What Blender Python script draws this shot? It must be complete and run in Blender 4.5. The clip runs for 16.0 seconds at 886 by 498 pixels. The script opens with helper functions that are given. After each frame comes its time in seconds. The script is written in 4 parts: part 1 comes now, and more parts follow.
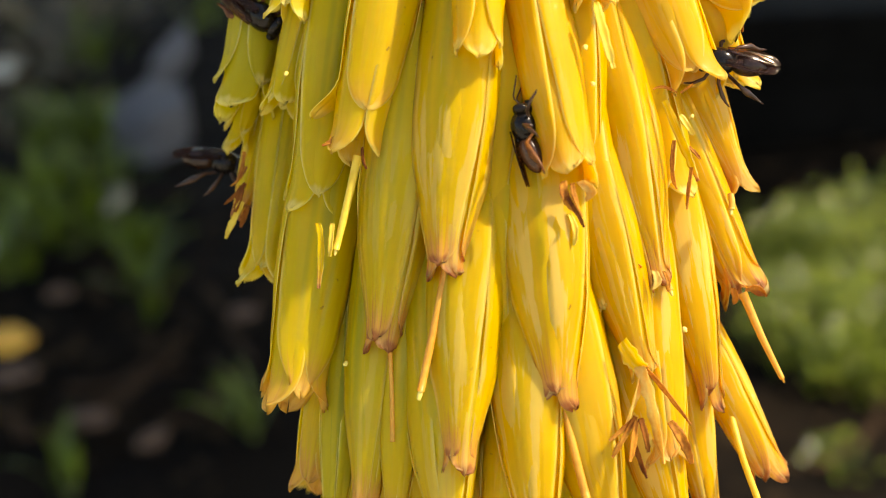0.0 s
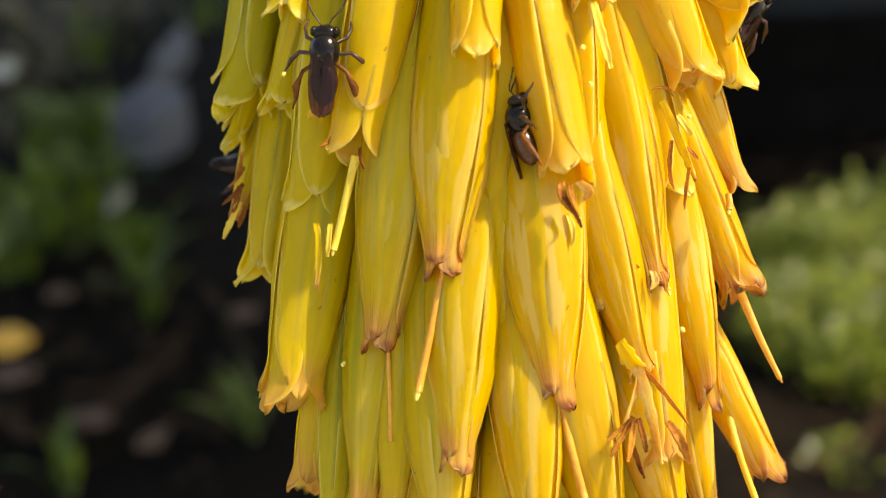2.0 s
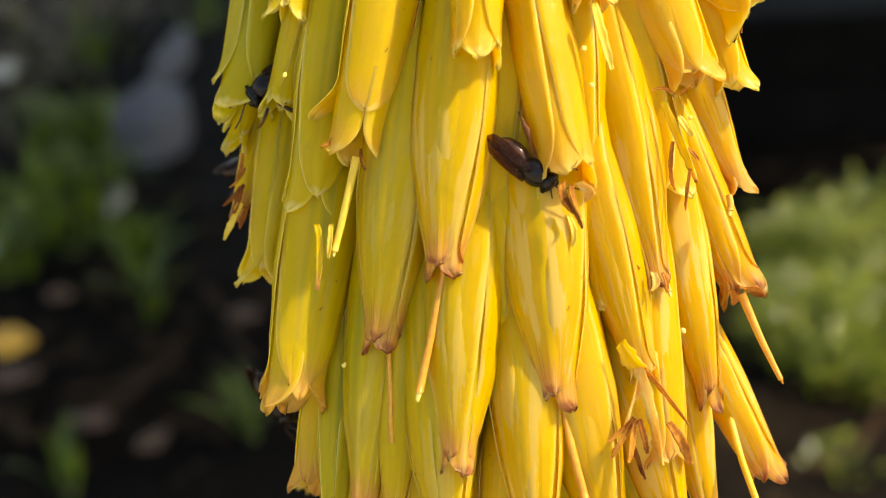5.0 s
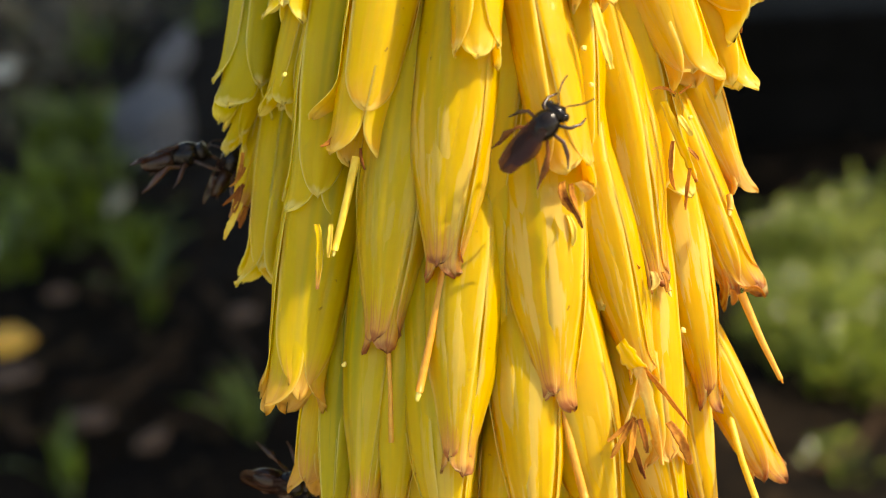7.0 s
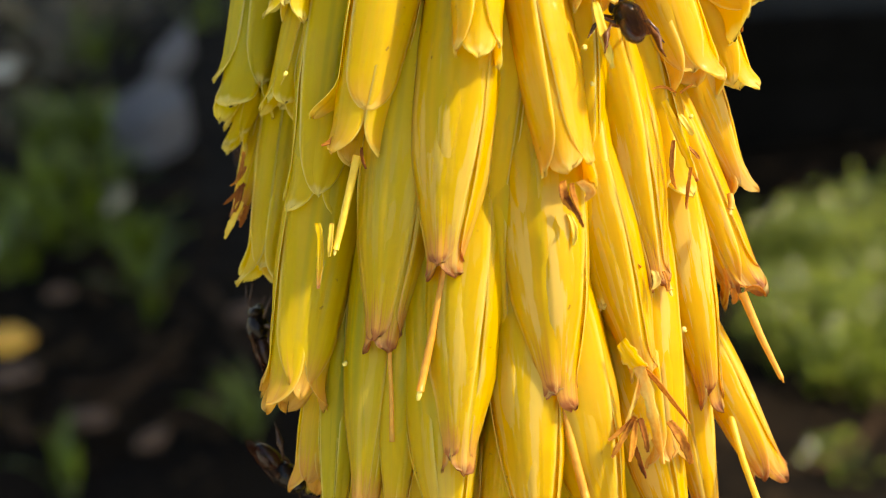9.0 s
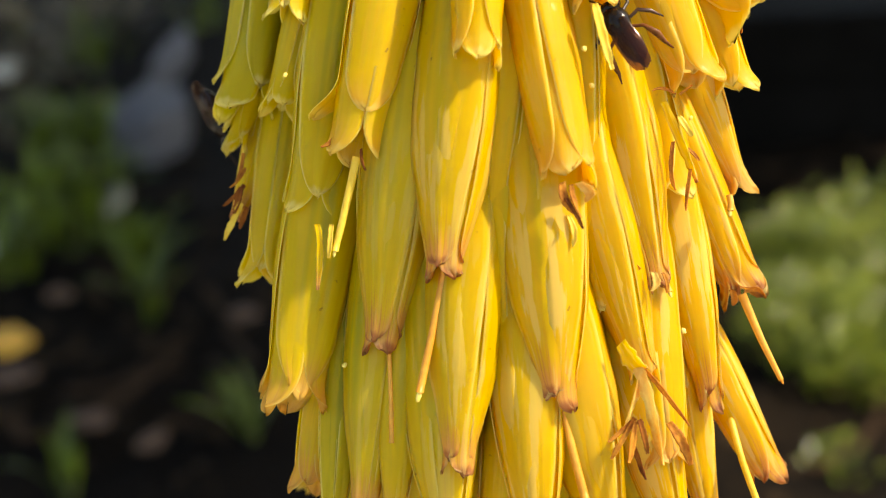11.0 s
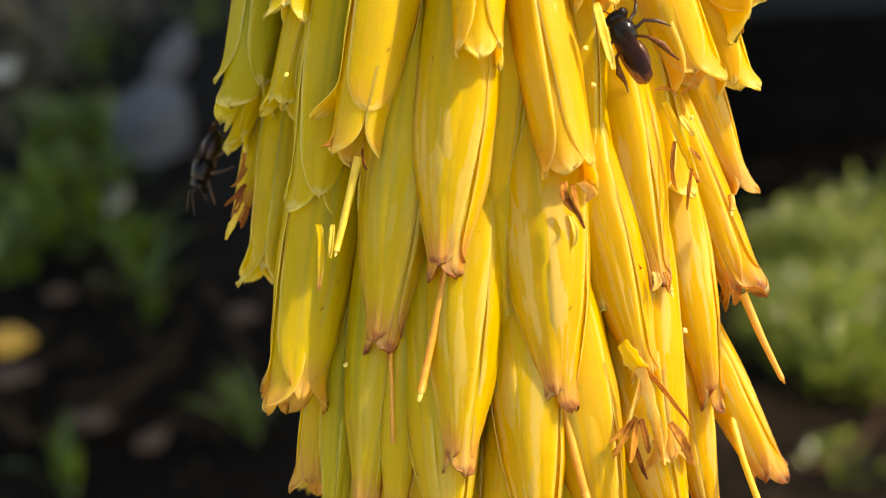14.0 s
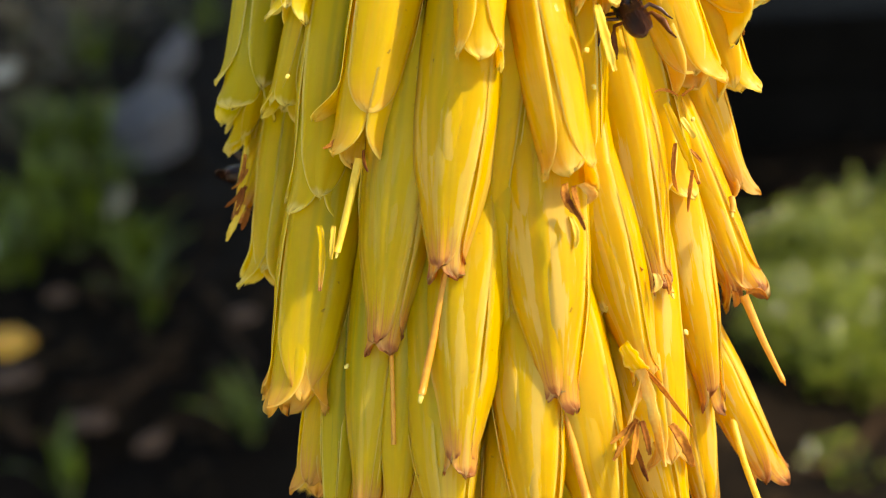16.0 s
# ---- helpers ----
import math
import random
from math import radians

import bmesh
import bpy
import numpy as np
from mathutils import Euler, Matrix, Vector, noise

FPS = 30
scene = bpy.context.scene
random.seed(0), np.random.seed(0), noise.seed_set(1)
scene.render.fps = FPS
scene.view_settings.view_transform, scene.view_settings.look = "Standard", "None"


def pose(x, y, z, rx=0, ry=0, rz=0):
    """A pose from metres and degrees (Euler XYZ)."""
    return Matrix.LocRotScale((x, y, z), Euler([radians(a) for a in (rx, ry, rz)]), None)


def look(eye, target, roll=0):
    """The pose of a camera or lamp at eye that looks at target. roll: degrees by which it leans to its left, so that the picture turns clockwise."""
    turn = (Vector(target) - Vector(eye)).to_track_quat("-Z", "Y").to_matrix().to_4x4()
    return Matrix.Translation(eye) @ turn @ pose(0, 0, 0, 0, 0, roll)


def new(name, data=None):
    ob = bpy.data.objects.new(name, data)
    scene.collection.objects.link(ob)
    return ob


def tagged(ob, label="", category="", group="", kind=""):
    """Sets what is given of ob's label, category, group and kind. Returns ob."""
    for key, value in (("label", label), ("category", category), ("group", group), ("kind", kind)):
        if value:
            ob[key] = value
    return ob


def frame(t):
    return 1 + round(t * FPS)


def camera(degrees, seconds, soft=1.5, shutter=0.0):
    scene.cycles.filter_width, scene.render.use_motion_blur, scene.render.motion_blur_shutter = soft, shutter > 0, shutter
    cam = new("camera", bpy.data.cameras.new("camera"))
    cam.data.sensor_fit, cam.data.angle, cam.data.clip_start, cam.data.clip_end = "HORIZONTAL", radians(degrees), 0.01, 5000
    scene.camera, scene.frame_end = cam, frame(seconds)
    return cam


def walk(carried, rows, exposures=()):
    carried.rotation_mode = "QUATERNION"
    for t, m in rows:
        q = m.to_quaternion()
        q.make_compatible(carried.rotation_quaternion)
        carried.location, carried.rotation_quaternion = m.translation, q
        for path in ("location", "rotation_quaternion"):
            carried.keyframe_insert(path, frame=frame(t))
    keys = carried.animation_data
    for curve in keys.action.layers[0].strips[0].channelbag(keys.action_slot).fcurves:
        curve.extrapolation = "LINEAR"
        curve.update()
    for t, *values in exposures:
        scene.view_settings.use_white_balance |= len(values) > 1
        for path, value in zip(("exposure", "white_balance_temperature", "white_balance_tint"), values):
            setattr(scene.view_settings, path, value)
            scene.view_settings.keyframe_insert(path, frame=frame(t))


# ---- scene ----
# Plan: a yellow aloe flower spike, close before the lens, over a dark garden bed.
# Lengths of the spike and the bees are in millimetres, in a "bench" frame: origin on the lens's axis
# at the sharp distance, x to the right, y away from the lens, z up.
MM = 0.001
EYE, TILT, NEAR = 0.45, -25.0, 96.5
cam = camera(36.0, 16.0, soft=1.0)
cam.data.dof.use_dof = True
cam.data.dof.focus_distance = 0.0975
cam.data.dof.aperture_fstop = 28.0

NOD = [(0.0, 0.03), (1.0, 0.0), (2.5, 0.03), (4.0, 0.0), (6.5, -0.035), (7.5, 0.03), (9.0, 0.03), (11.5, -0.035), (12.5, 0.0),
       (13.5, 0.0), (14.5, -0.03), (15.5, -0.03), (16.0, -0.085)]
walk(cam, [(t, pose(0, 0, EYE, 90 + TILT - d, 0, 0)) for t, d in NOD], [(0.0, 1.17, 8000, 10), (16.0, 1.17, 8000, 10)])

BENCH = pose(0, 0, EYE, TILT) @ Matrix.Translation((0, NEAR * MM, 0))
FOOT = Vector((0.004, 0.012, 0.0))

# the breeze: sideways swing of the spike at the lens's axis, in millimetres
SWING = [(0.0, -0.14), (0.5, 0.26), (1.0, -0.16), (1.5, 0.12), (2.0, -0.30), (2.5, -0.06), (3.0, -0.66), (3.5, -1.18), (4.0, -0.38),
         (4.6, -0.05), (5.2, -0.3), (5.9, -0.02), (6.5, -0.18), (7.0, -0.24), (7.5, -0.78), (8.0, -0.12), (8.5, -0.18), (9.0, -0.18), (9.8, -0.05),
         (10.6, -0.25), (11.5, -0.16), (12.0, -0.18), (12.5, 0.0), (13.0, -0.12), (13.5, -0.06), (14.0, -0.12), (14.5, 0.08),
         (15.0, 0.08), (15.5, 0.08), (16.0, -0.06)]


def swing(t):
    """The spike's pose at t: it turns a little about its foot."""
    d = float(np.interp(t, [r[0] for r in SWING], [r[1] for r in SWING]))
    return Matrix.Translation(FOOT) @ Matrix.Rotation(d * MM / 0.403, 4, "Y")


def bench(t):
    """The bench frame as the spike carries it at t."""
    return swing(t) @ Matrix.Translation(-FOOT) @ BENCH


# ---- light ----
SUN_HEIGHT, SUN_SIDE = 54.0, 88.0
world = bpy.data.worlds.new("sky")
scene.world = world
world.use_nodes = True
sky = world.node_tree.nodes.new("ShaderNodeTexSky")
sky.sky_type, sky.sun_disc = "NISHITA", False
sky.sun_elevation, sky.sun_rotation = radians(SUN_HEIGHT), radians(SUN_SIDE)
world.node_tree.links.new(sky.outputs[0], world.node_tree.nodes["Background"].inputs[0])
world.node_tree.nodes["Background"].inputs[1].default_value = 0.15
sun = new("sun", bpy.data.lights.new("sun", "SUN"))
sun.data.energy, sun.data.angle, sun.data.color = 3.05, radians(0.5), (1.0, 0.95, 0.86)
_h, _s = radians(SUN_HEIGHT), radians(SUN_SIDE)
sun.matrix_world = look((0, 0, 0), (-math.sin(_s) * math.cos(_h), -math.cos(_s) * math.cos(_h), -math.sin(_h)))


# ---- materials ----
class Nodes:
    """Small helper to write node materials."""

    def __init__(self, name):
        self.mat = bpy.data.materials.new(name)
        self.mat.use_nodes = True
        self.tree = self.mat.node_tree
        self.bsdf = self.tree.nodes["Principled BSDF"]
        self.out = self.tree.nodes["Material Output"]

    def add(self, kind, **values):
        n = self.tree.nodes.new("ShaderNode" + kind)
        for k, v in values.items():
            setattr(n, k, v)
        return n

    def link(self, a, b):
        self.tree.links.new(a, b)

    def put(self, socket, value):
        if isinstance(value, bpy.types.NodeSocket):
            self.link(value, socket)
        else:
            socket.default_value = value

    def math(self, op, a, b=0.0, clamp=False):
        n = self.add("Math", operation=op, use_clamp=clamp)
        self.put(n.inputs[0], a)
        self.put(n.inputs[1], b)
        return n.outputs[0]

    def ramp(self, value, lo, hi, to_lo=0.0, to_hi=1.0):
        n = self.add("MapRange", interpolation_type="SMOOTHSTEP")
        self.put(n.inputs[0], value)
        for i, v in enumerate((lo, hi, to_lo, to_hi)):
            n.inputs[i + 1].default_value = v
        return n.outputs[0]

    def mix(self, f, a, b, blend="MIX"):
        n = self.add("Mix", data_type="RGBA", blend_type=blend)
        self.put(n.inputs[0], f)
        self.put(n.inputs[6], (*a, 1) if isinstance(a, tuple) else a)
        self.put(n.inputs[7], (*b, 1) if isinstance(b, tuple) else b)
        return n.outputs[2]

    def noise(self, vector, scale, detail=3.0, rough=0.5):
        n = self.add("TexNoise")
        n.inputs["Scale"].default_value, n.inputs["Detail"].default_value, n.inputs["Roughness"].default_value = scale, detail, rough
        if vector is not None:
            self.link(vector, n.inputs["Vector"])
        return n.outputs[0]

    def coords(self, which="Object"):
        return self.add("TexCoord").outputs[which]

    def bump(self, height, strength, distance):
        n = self.add("Bump")
        self.link(height, n.inputs["Height"])
        n.inputs["Strength"].default_value, n.inputs["Distance"].default_value = strength, distance
        self.link(n.outputs[0], self.bsdf.inputs["Normal"])
        return n.outputs[0]

    def set(self, **values):
        for k, v in values.items():
            self.put(self.bsdf.inputs[k.replace("_", " ")], (*v, 1) if isinstance(v, tuple) and len(v) == 3 else v)
        return self


def petal_material(name, flesh, golden_flesh):
    """Waxy tepal with a pale bloom: lemon yellow, golden towards the spike's right (the object's colour carries it),
    faint lengthwise veins, greenish keel, pale margins, peach tip; lets light through.
    """
    n = Nodes(name)
    uv = n.add("UVMap", uv_map="UVMap").outputs[0]
    sep = n.add("SeparateXYZ")
    n.link(uv, sep.inputs[0])
    u, v = sep.outputs[0], sep.outputs[1]
    tint = n.add("ObjectInfo")
    # stretched noise along the length
    stretch = n.add("Mapping")
    n.link(uv, stretch.inputs[0])
    stretch.inputs["Scale"].default_value = (1.0, 0.12, 1.0)
    off = n.add("CombineXYZ")
    n.link(n.math("MULTIPLY", tint.outputs["Random"], 37.0), off.inputs[0])
    n.link(n.math("MULTIPLY", tint.outputs["Random"], 11.0), off.inputs[1])
    n.link(off.outputs[0], stretch.inputs["Location"])
    veins = n.noise(stretch.outputs[0], 13.0, 4.0, 0.55)
    cloud = n.noise(n.coords("Object"), 260.0, 3.0)
    patch = n.noise(n.coords("Object"), 1500.0, 2.0)
    spl = n.add("SeparateColor")
    n.link(tint.outputs["Color"], spl.inputs[0])
    green, peach, gold = spl.outputs[1], spl.outputs[0], spl.outputs[2]
    col = n.mix(gold, flesh, golden_flesh)
    col = n.mix(n.ramp(veins, 0.75, 0.25, 0.0, 0.55), col, n.mix(1.0, col, (0.98, 0.88, 0.6), "MULTIPLY"))
    col = n.mix(n.ramp(cloud, 0.4, 0.7, 0.0, 0.3), col, n.mix(1.0, col, (0.95, 0.86, 1.0), "MULTIPLY"))
    # green keel, stronger on young florets
    au = n.math("ABSOLUTE", n.math("SUBTRACT", u, 0.5))
    keel = n.math("MULTIPLY", n.ramp(au, 0.12, 0.01), n.ramp(v, 0.97, 0.55))
    side = n.math("MULTIPLY", n.ramp(n.math("ABSOLUTE", n.math("SUBTRACT", au, 0.17)), 0.06, 0.01), n.ramp(v, 0.95, 0.7, 0.0, 0.6))
    keel = n.math("MULTIPLY", n.math("MAXIMUM", keel, side), green)
    col = n.mix(n.math("MULTIPLY", keel, 0.8), col, (0.25, 0.33, 0.015))
    col = n.mix(n.math("MULTIPLY", green, 0.5), col, (0.56, 0.54, 0.025))
    # tips: a blush with darker veins; the rim is pale on fresh florets, red-brown on spent ones
    fresh = n.ramp(peach, 0.9, 0.3)
    tip = n.math("MULTIPLY", n.ramp(n.math("ADD", v, n.math("MULTIPLY", n.math("SUBTRACT", veins, 0.5), 0.16)), 0.89, 1.0), n.ramp(peach, 0.25, 1.0))
    col = n.mix(n.math("MULTIPLY", tip, 0.7), col, (0.88, 0.44, 0.17))
    lines = n.math("MULTIPLY", n.ramp(n.noise(stretch.outputs[0], 24.0, 2.0), 0.54, 0.62), n.math("MULTIPLY", n.ramp(v, 0.80, 0.98), n.ramp(peach, 0.6, 1.0)))
    col = n.mix(n.math("MULTIPLY", lines, 0.6), col, (0.66, 0.24, 0.08))
    margin = n.math("MULTIPLY", n.ramp(au, 0.455, 0.494), n.ramp(v, 0.15, 0.6))
    col = n.mix(n.math("MULTIPLY", margin, n.math("ADD", n.math("MULTIPLY", fresh, 0.4), 0.5)), col, (0.98, 0.88, 0.30))
    rim = n.ramp(v, 0.972, 0.990)
    col = n.mix(n.math("MULTIPLY", n.math("MULTIPLY", rim, fresh), 0.85), col, (0.98, 0.87, 0.30))
    col = n.mix(n.math("MULTIPLY", n.math("MULTIPLY", rim, n.ramp(peach, 0.75, 1.0)), 0.7), col, (0.46, 0.13, 0.05))
    # papery, paler patches towards the mouth of spent florets; sun highlights painted in
    wide = n.add("Mapping")
    n.link(uv, wide.inputs[0])
    wide.inputs["Scale"].default_value = (1.0, 0.5, 1.0)
    n.link(off.outputs[0], wide.inputs["Location"])
    streak = n.noise(wide.outputs[0], 4.2, 4.0, 0.6)
    paper_glint = n.math("MULTIPLY", n.math("MULTIPLY", n.ramp(streak, 0.525, 0.555), n.ramp(v, 0.40, 0.60)), n.ramp(peach, 0.45, 0.9))
    col = n.mix(n.math("MULTIPLY", n.math("MULTIPLY", paper_glint, gold), 0.56), col, (0.98, 0.84, 0.28))
    # a few brown specks
    spot = n.math("MULTIPLY", n.ramp(patch, 0.69, 0.75), n.ramp(cloud, 0.48, 0.6))
    col = n.mix(n.math("MULTIPLY", spot, 0.55), col, (0.30, 0.13, 0.02))
    glaze = n.math("ADD", n.ramp(n.noise(wide.outputs[0], 6.0, 3.0), 0.46, 0.56, 0.12, 0.8), n.math("MULTIPLY", paper_glint, 0.5), True)
    wax = n.mix(0.015, col, (0.97, 0.86, 0.40))
    n.set(Base_Color=wax, Roughness=n.ramp(veins, 0.3, 0.7, 0.40, 0.54), IOR=1.45, Specular_IOR_Level=0.42, Coat_Weight=glaze, Coat_Roughness=0.17, Coat_IOR=1.5)
    crinkle = n.noise(n.coords("Object"), 620.0, 2.0, 0.45)
    rel = n.math("ADD", n.math("MULTIPLY", veins, 0.45), n.math("MULTIPLY", n.math("MULTIPLY", crinkle, n.ramp(v, 0.45, 0.95)), n.ramp(peach, 0.4, 0.9, 0.3, 1.9)))
    n.bump(rel, 0.4, 0.00024)
    gloss = n.add("Bump")
    n.link(n.math("ADD", n.noise(stretch.outputs[0], 8.0, 2.0, 0.5), n.math("ADD", n.math("MULTIPLY", n.noise(n.coords("Object"), 420.0, 2.0), 0.5), n.math("MULTIPLY", n.math("MULTIPLY", crinkle, n.ramp(v, 0.4, 0.8)), n.ramp(peach, 0.4, 0.9, 0.1, 0.45)))), gloss.inputs["Height"])
    gloss.inputs["Strength"].default_value, gloss.inputs["Distance"].default_value = 0.8, 0.0012
    n.link(gloss.outputs[0], n.bsdf.inputs["Coat Normal"])
    # light through the flesh
    thin = n.add("BsdfTranslucent")
    n.link(n.mix(1.0, col, (1.0, 1.0, 0.8), "MULTIPLY"), thin.inputs[0])
    mx = n.add("MixShader")
    mx.inputs[0].default_value = 0.66
    n.link(n.bsdf.outputs[0], mx.inputs[1])
    n.link(thin.outputs[0], mx.inputs[2])
    n.link(mx.outputs[0], n.out.inputs[0])
    return n.mat


def plain(name, lo, hi, scale, rough, bump=0.0, distance=0.001, metal=0.0, spec=0.5, through_light=0.0, coords="Object"):
    """Two-tone noisy surface with grain at two scales."""
    n = Nodes(name)
    c = n.coords(coords)
    a, b = n.noise(c, scale, 4.0), n.noise(c, scale * 6.3, 3.0)
    f = n.math("ADD", n.math("MULTIPLY", n.ramp(a, 0.35, 0.65), 0.65), n.math("MULTIPLY", n.ramp(b, 0.35, 0.68), 0.35))
    rnd = n.add("ObjectInfo").outputs["Random"]
    f = n.math("ADD", n.math("MULTIPLY", f, 0.8), n.math("MULTIPLY", rnd, 0.2))
    col = n.mix(f, lo, hi)
    n.set(Base_Color=col, Roughness=n.ramp(b, 0.2, 0.8, rough * 0.85, min(1.0, rough * 1.15)), Metallic=metal, Specular_IOR_Level=spec)
    if bump:
        n.bump(n.math("ADD", a, n.math("MULTIPLY", b, 0.5)), bump, distance)
    if through_light:
        thin = n.add("BsdfTranslucent")
        n.link(col, thin.inputs[0])
        mx = n.add("MixShader")
        mx.inputs[0].default_value = through_light
        n.link(n.bsdf.outputs[0], mx.inputs[1])
        n.link(thin.outputs[0], mx.inputs[2])
        n.link(mx.outputs[0], n.out.inputs[0])
    return n.mat


def island_leaf(name, lo, hi, rough=0.5, through_light=0.25, bright=0.0):
    """Leaves of one mesh, each with its own shade."""
    n = Nodes(name)
    r = n.add("NewGeometry").outputs["Random Per Island"]
    col = n.mix(r, lo, hi)
    col = n.mix(n.ramp(n.noise(n.coords("Object"), 40.0, 3.0), 0.35, 0.7, 0.0, 0.5), col, tuple(0.5 * (a + b) * 0.7 for a, b in zip(lo, hi)))
    n.set(Base_Color=col, Roughness=rough)
    n.bump(n.noise(n.coords("Object"), 300.0, 2.0), 0.3, 0.0005)
    thin = n.add("BsdfTranslucent")
    n.link(col, thin.inputs[0])
    mx = n.add("MixShader")
    mx.inputs[0].default_value = through_light
    n.link(n.bsdf.outputs[0], mx.inputs[1])
    n.link(thin.outputs[0], mx.inputs[2])
    n.link(mx.outputs[0], n.out.inputs[0])
    return n.mat


PETAL = petal_material("tepal_flesh", (0.94, 0.766, 0.003), (0.94, 0.700, 0.002))
PEDICEL = plain("pedicel_green", (0.30, 0.30, 0.02), (0.50, 0.44, 0.03), 300.0, 0.5, 0.3, 0.0002)
STALK = plain("stalk_skin", (0.10, 0.13, 0.02), (0.17, 0.18, 0.03), 120.0, 0.6, 0.4, 0.0004)
FILAMENT = plain("filament_yellow", (0.80, 0.50, 0.02), (0.90, 0.66, 0.08), 400.0, 0.45, 0.2, 0.0001, through_light=0.25)
STYLE = plain("style_orange", (0.70, 0.28, 0.02), (0.86, 0.43, 0.05), 400.0, 0.45, 0.2, 0.0001, through_light=0.2)
SHRED = plain("withered_tepal_pale", (0.84, 0.46, 0.06), (0.98, 0.80, 0.24), 420.0, 0.5, 0.4, 0.0002, spec=0.35, through_light=0.5)
RUST = plain("withered_tepal_rust", (0.36, 0.10, 0.012), (0.88, 0.42, 0.05), 700.0, 0.6, 0.5, 0.0003, spec=0.25, through_light=0.45)
WITHER = plain("withered_brown", (0.10, 0.020, 0.003), (0.34, 0.11, 0.012), 500.0, 0.7, 0.4, 0.0002, spec=0.15, through_light=0.1)
POLLEN = plain("pollen_cream", (0.85, 0.62, 0.08), (0.92, 0.75, 0.20), 900.0, 0.7, 0.5, 0.0001)
CHITIN = plain("bee_chitin", (0.004, 0.003, 0.0025), (0.014, 0.009, 0.006), 900.0, 0.20, 0.35, 0.00008, spec=0.22)
CHITIN_BROWN = plain("bee_abdomen_brown", (0.010, 0.005, 0.003), (0.040, 0.016, 0.008), 900.0, 0.25, 0.2, 0.00005, spec=0.3)
LEG = plain("bee_leg_dark", (0.02, 0.008, 0.004), (0.11, 0.04, 0.012), 700.0, 0.35, 0.2, 0.00005, through_light=0.2)
CHESTNUT = plain("bee_abdomen_chestnut", (0.026, 0.010, 0.005), (0.13, 0.048, 0.016), 900.0, 0.25, 0.2, 0.00005, spec=0.35)
AMBER = plain("bee_leg_bright_amber", (0.11, 0.032, 0.006), (0.34, 0.115, 0.018), 700.0, 0.4, 0.2, 0.00005, spec=0.25, through_light=0.3)
EYE_MAT = plain("bee_eye", (0.006, 0.004, 0.003), (0.018, 0.012, 0.008), 2500.0, 0.25, 0.3, 0.00004, spec=0.2)


def wing_material():
    """Smoky amber membrane that lets part of what is behind show."""
    n = Nodes("bee_wing_smoky")
    a = n.noise(n.coords("Object"), 900.0, 3.0)
    n.set(Base_Color=n.mix(a, (0.012, 0.007, 0.006), (0.045, 0.020, 0.012)), Roughness=0.13, Specular_IOR_Level=0.42, Thin_Film_Thickness=340.0, Thin_Film_IOR=1.5)
    thin, clear = n.add("BsdfTranslucent"), n.add("BsdfTransparent")
    thin.inputs[0].default_value = (0.16, 0.06, 0.025, 1)
    clear.inputs[0].default_value = (0.80, 0.60, 0.46, 1)
    one, two = n.add("MixShader"), n.add("MixShader")
    one.inputs[0].default_value, two.inputs[0].default_value = 0.25, 0.55
    n.link(n.bsdf.outputs[0], one.inputs[1])
    n.link(thin.outputs[0], one.inputs[2])
    n.link(one.outputs[0], two.inputs[1])
    n.link(clear.outputs[0], two.inputs[2])
    n.link(two.outputs[0], n.out.inputs[0])
    return n.mat


WING = wing_material()


# ---- mesh helpers ----
def part(name, bm, material, parent, label="", m=None, smooth=True):
    """Link a bmesh as one mesh object under a thing or a part."""
    me = bpy.data.meshes.new(name)
    bm.to_mesh(me)
    bm.free()
    return part_of(name, me, material, parent, label, m, smooth)


def part_of(name, me, material, parent, label="", m=None, smooth=True):
    if material and not me.materials:
        me.materials.append(material)
    if smooth:
        me.polygons.foreach_set("use_smooth", [True] * len(me.polygons))
    ob = new(name, me)
    ob.parent = parent
    if m is not None:
        ob.matrix_basis = m
    if label:
        tagged(ob, label)
    return ob


def tube(bm, points, radii, sides=8):
    """A round tube along points, closed at its ends."""
    points = [Vector(p) for p in points]
    rings = []
    ref = Vector((0.31, 0.87, 0.37))
    for i, p in enumerate(points):
        d = (points[min(i + 1, len(points) - 1)] - points[max(i - 1, 0)]).normalized()
        a = d.cross(ref).normalized()
        b = d.cross(a)
        rings.append([bm.verts.new(p + radii[i] * (math.cos(k * math.tau / sides) * a + math.sin(k * math.tau / sides) * b)) for k in range(sides)])
    for r, s in zip(rings, rings[1:]):
        for k in range(sides):
            bm.faces.new((r[k], r[(k + 1) % sides], s[(k + 1) % sides], s[k]))
    bm.faces.new(rings[0])
    bm.faces.new(rings[-1][::-1])
    return bm


def blob(bm, centre, size, rings=8, sides=12, m=None, shape=None):
    """An ellipsoid; shape(s) scales its girth along its y axis, s from -1 to 1."""
    m = m or Matrix.Identity(4)
    rows = []
    for i in range(rings + 1):
        a = math.pi * i / rings
        s, g = -math.cos(a), math.sin(a)
        g *= shape(s) if shape else 1.0
        if i in (0, rings):
            rows.append([bm.verts.new(m @ (Vector(centre) + Vector((0, s * size[1], 0))))])
        else:
            rows.append([bm.verts.new(m @ (Vector(centre) + Vector((g * size[0] * math.cos(k * math.tau / sides), s * size[1], g * size[2] * math.sin(k * math.tau / sides))))) for k in range(sides)])
    for r, q in zip(rows, rows[1:]):
        for k in range(sides):
            if len(r) == 1:
                bm.faces.new((r[0], q[(k + 1) % sides], q[k]))
            elif len(q) == 1:
                bm.faces.new((r[k], r[(k + 1) % sides], q[0]))
            else:
                bm.faces.new((r[k], r[(k + 1) % sides], q[(k + 1) % sides], q[k]))
    return bm


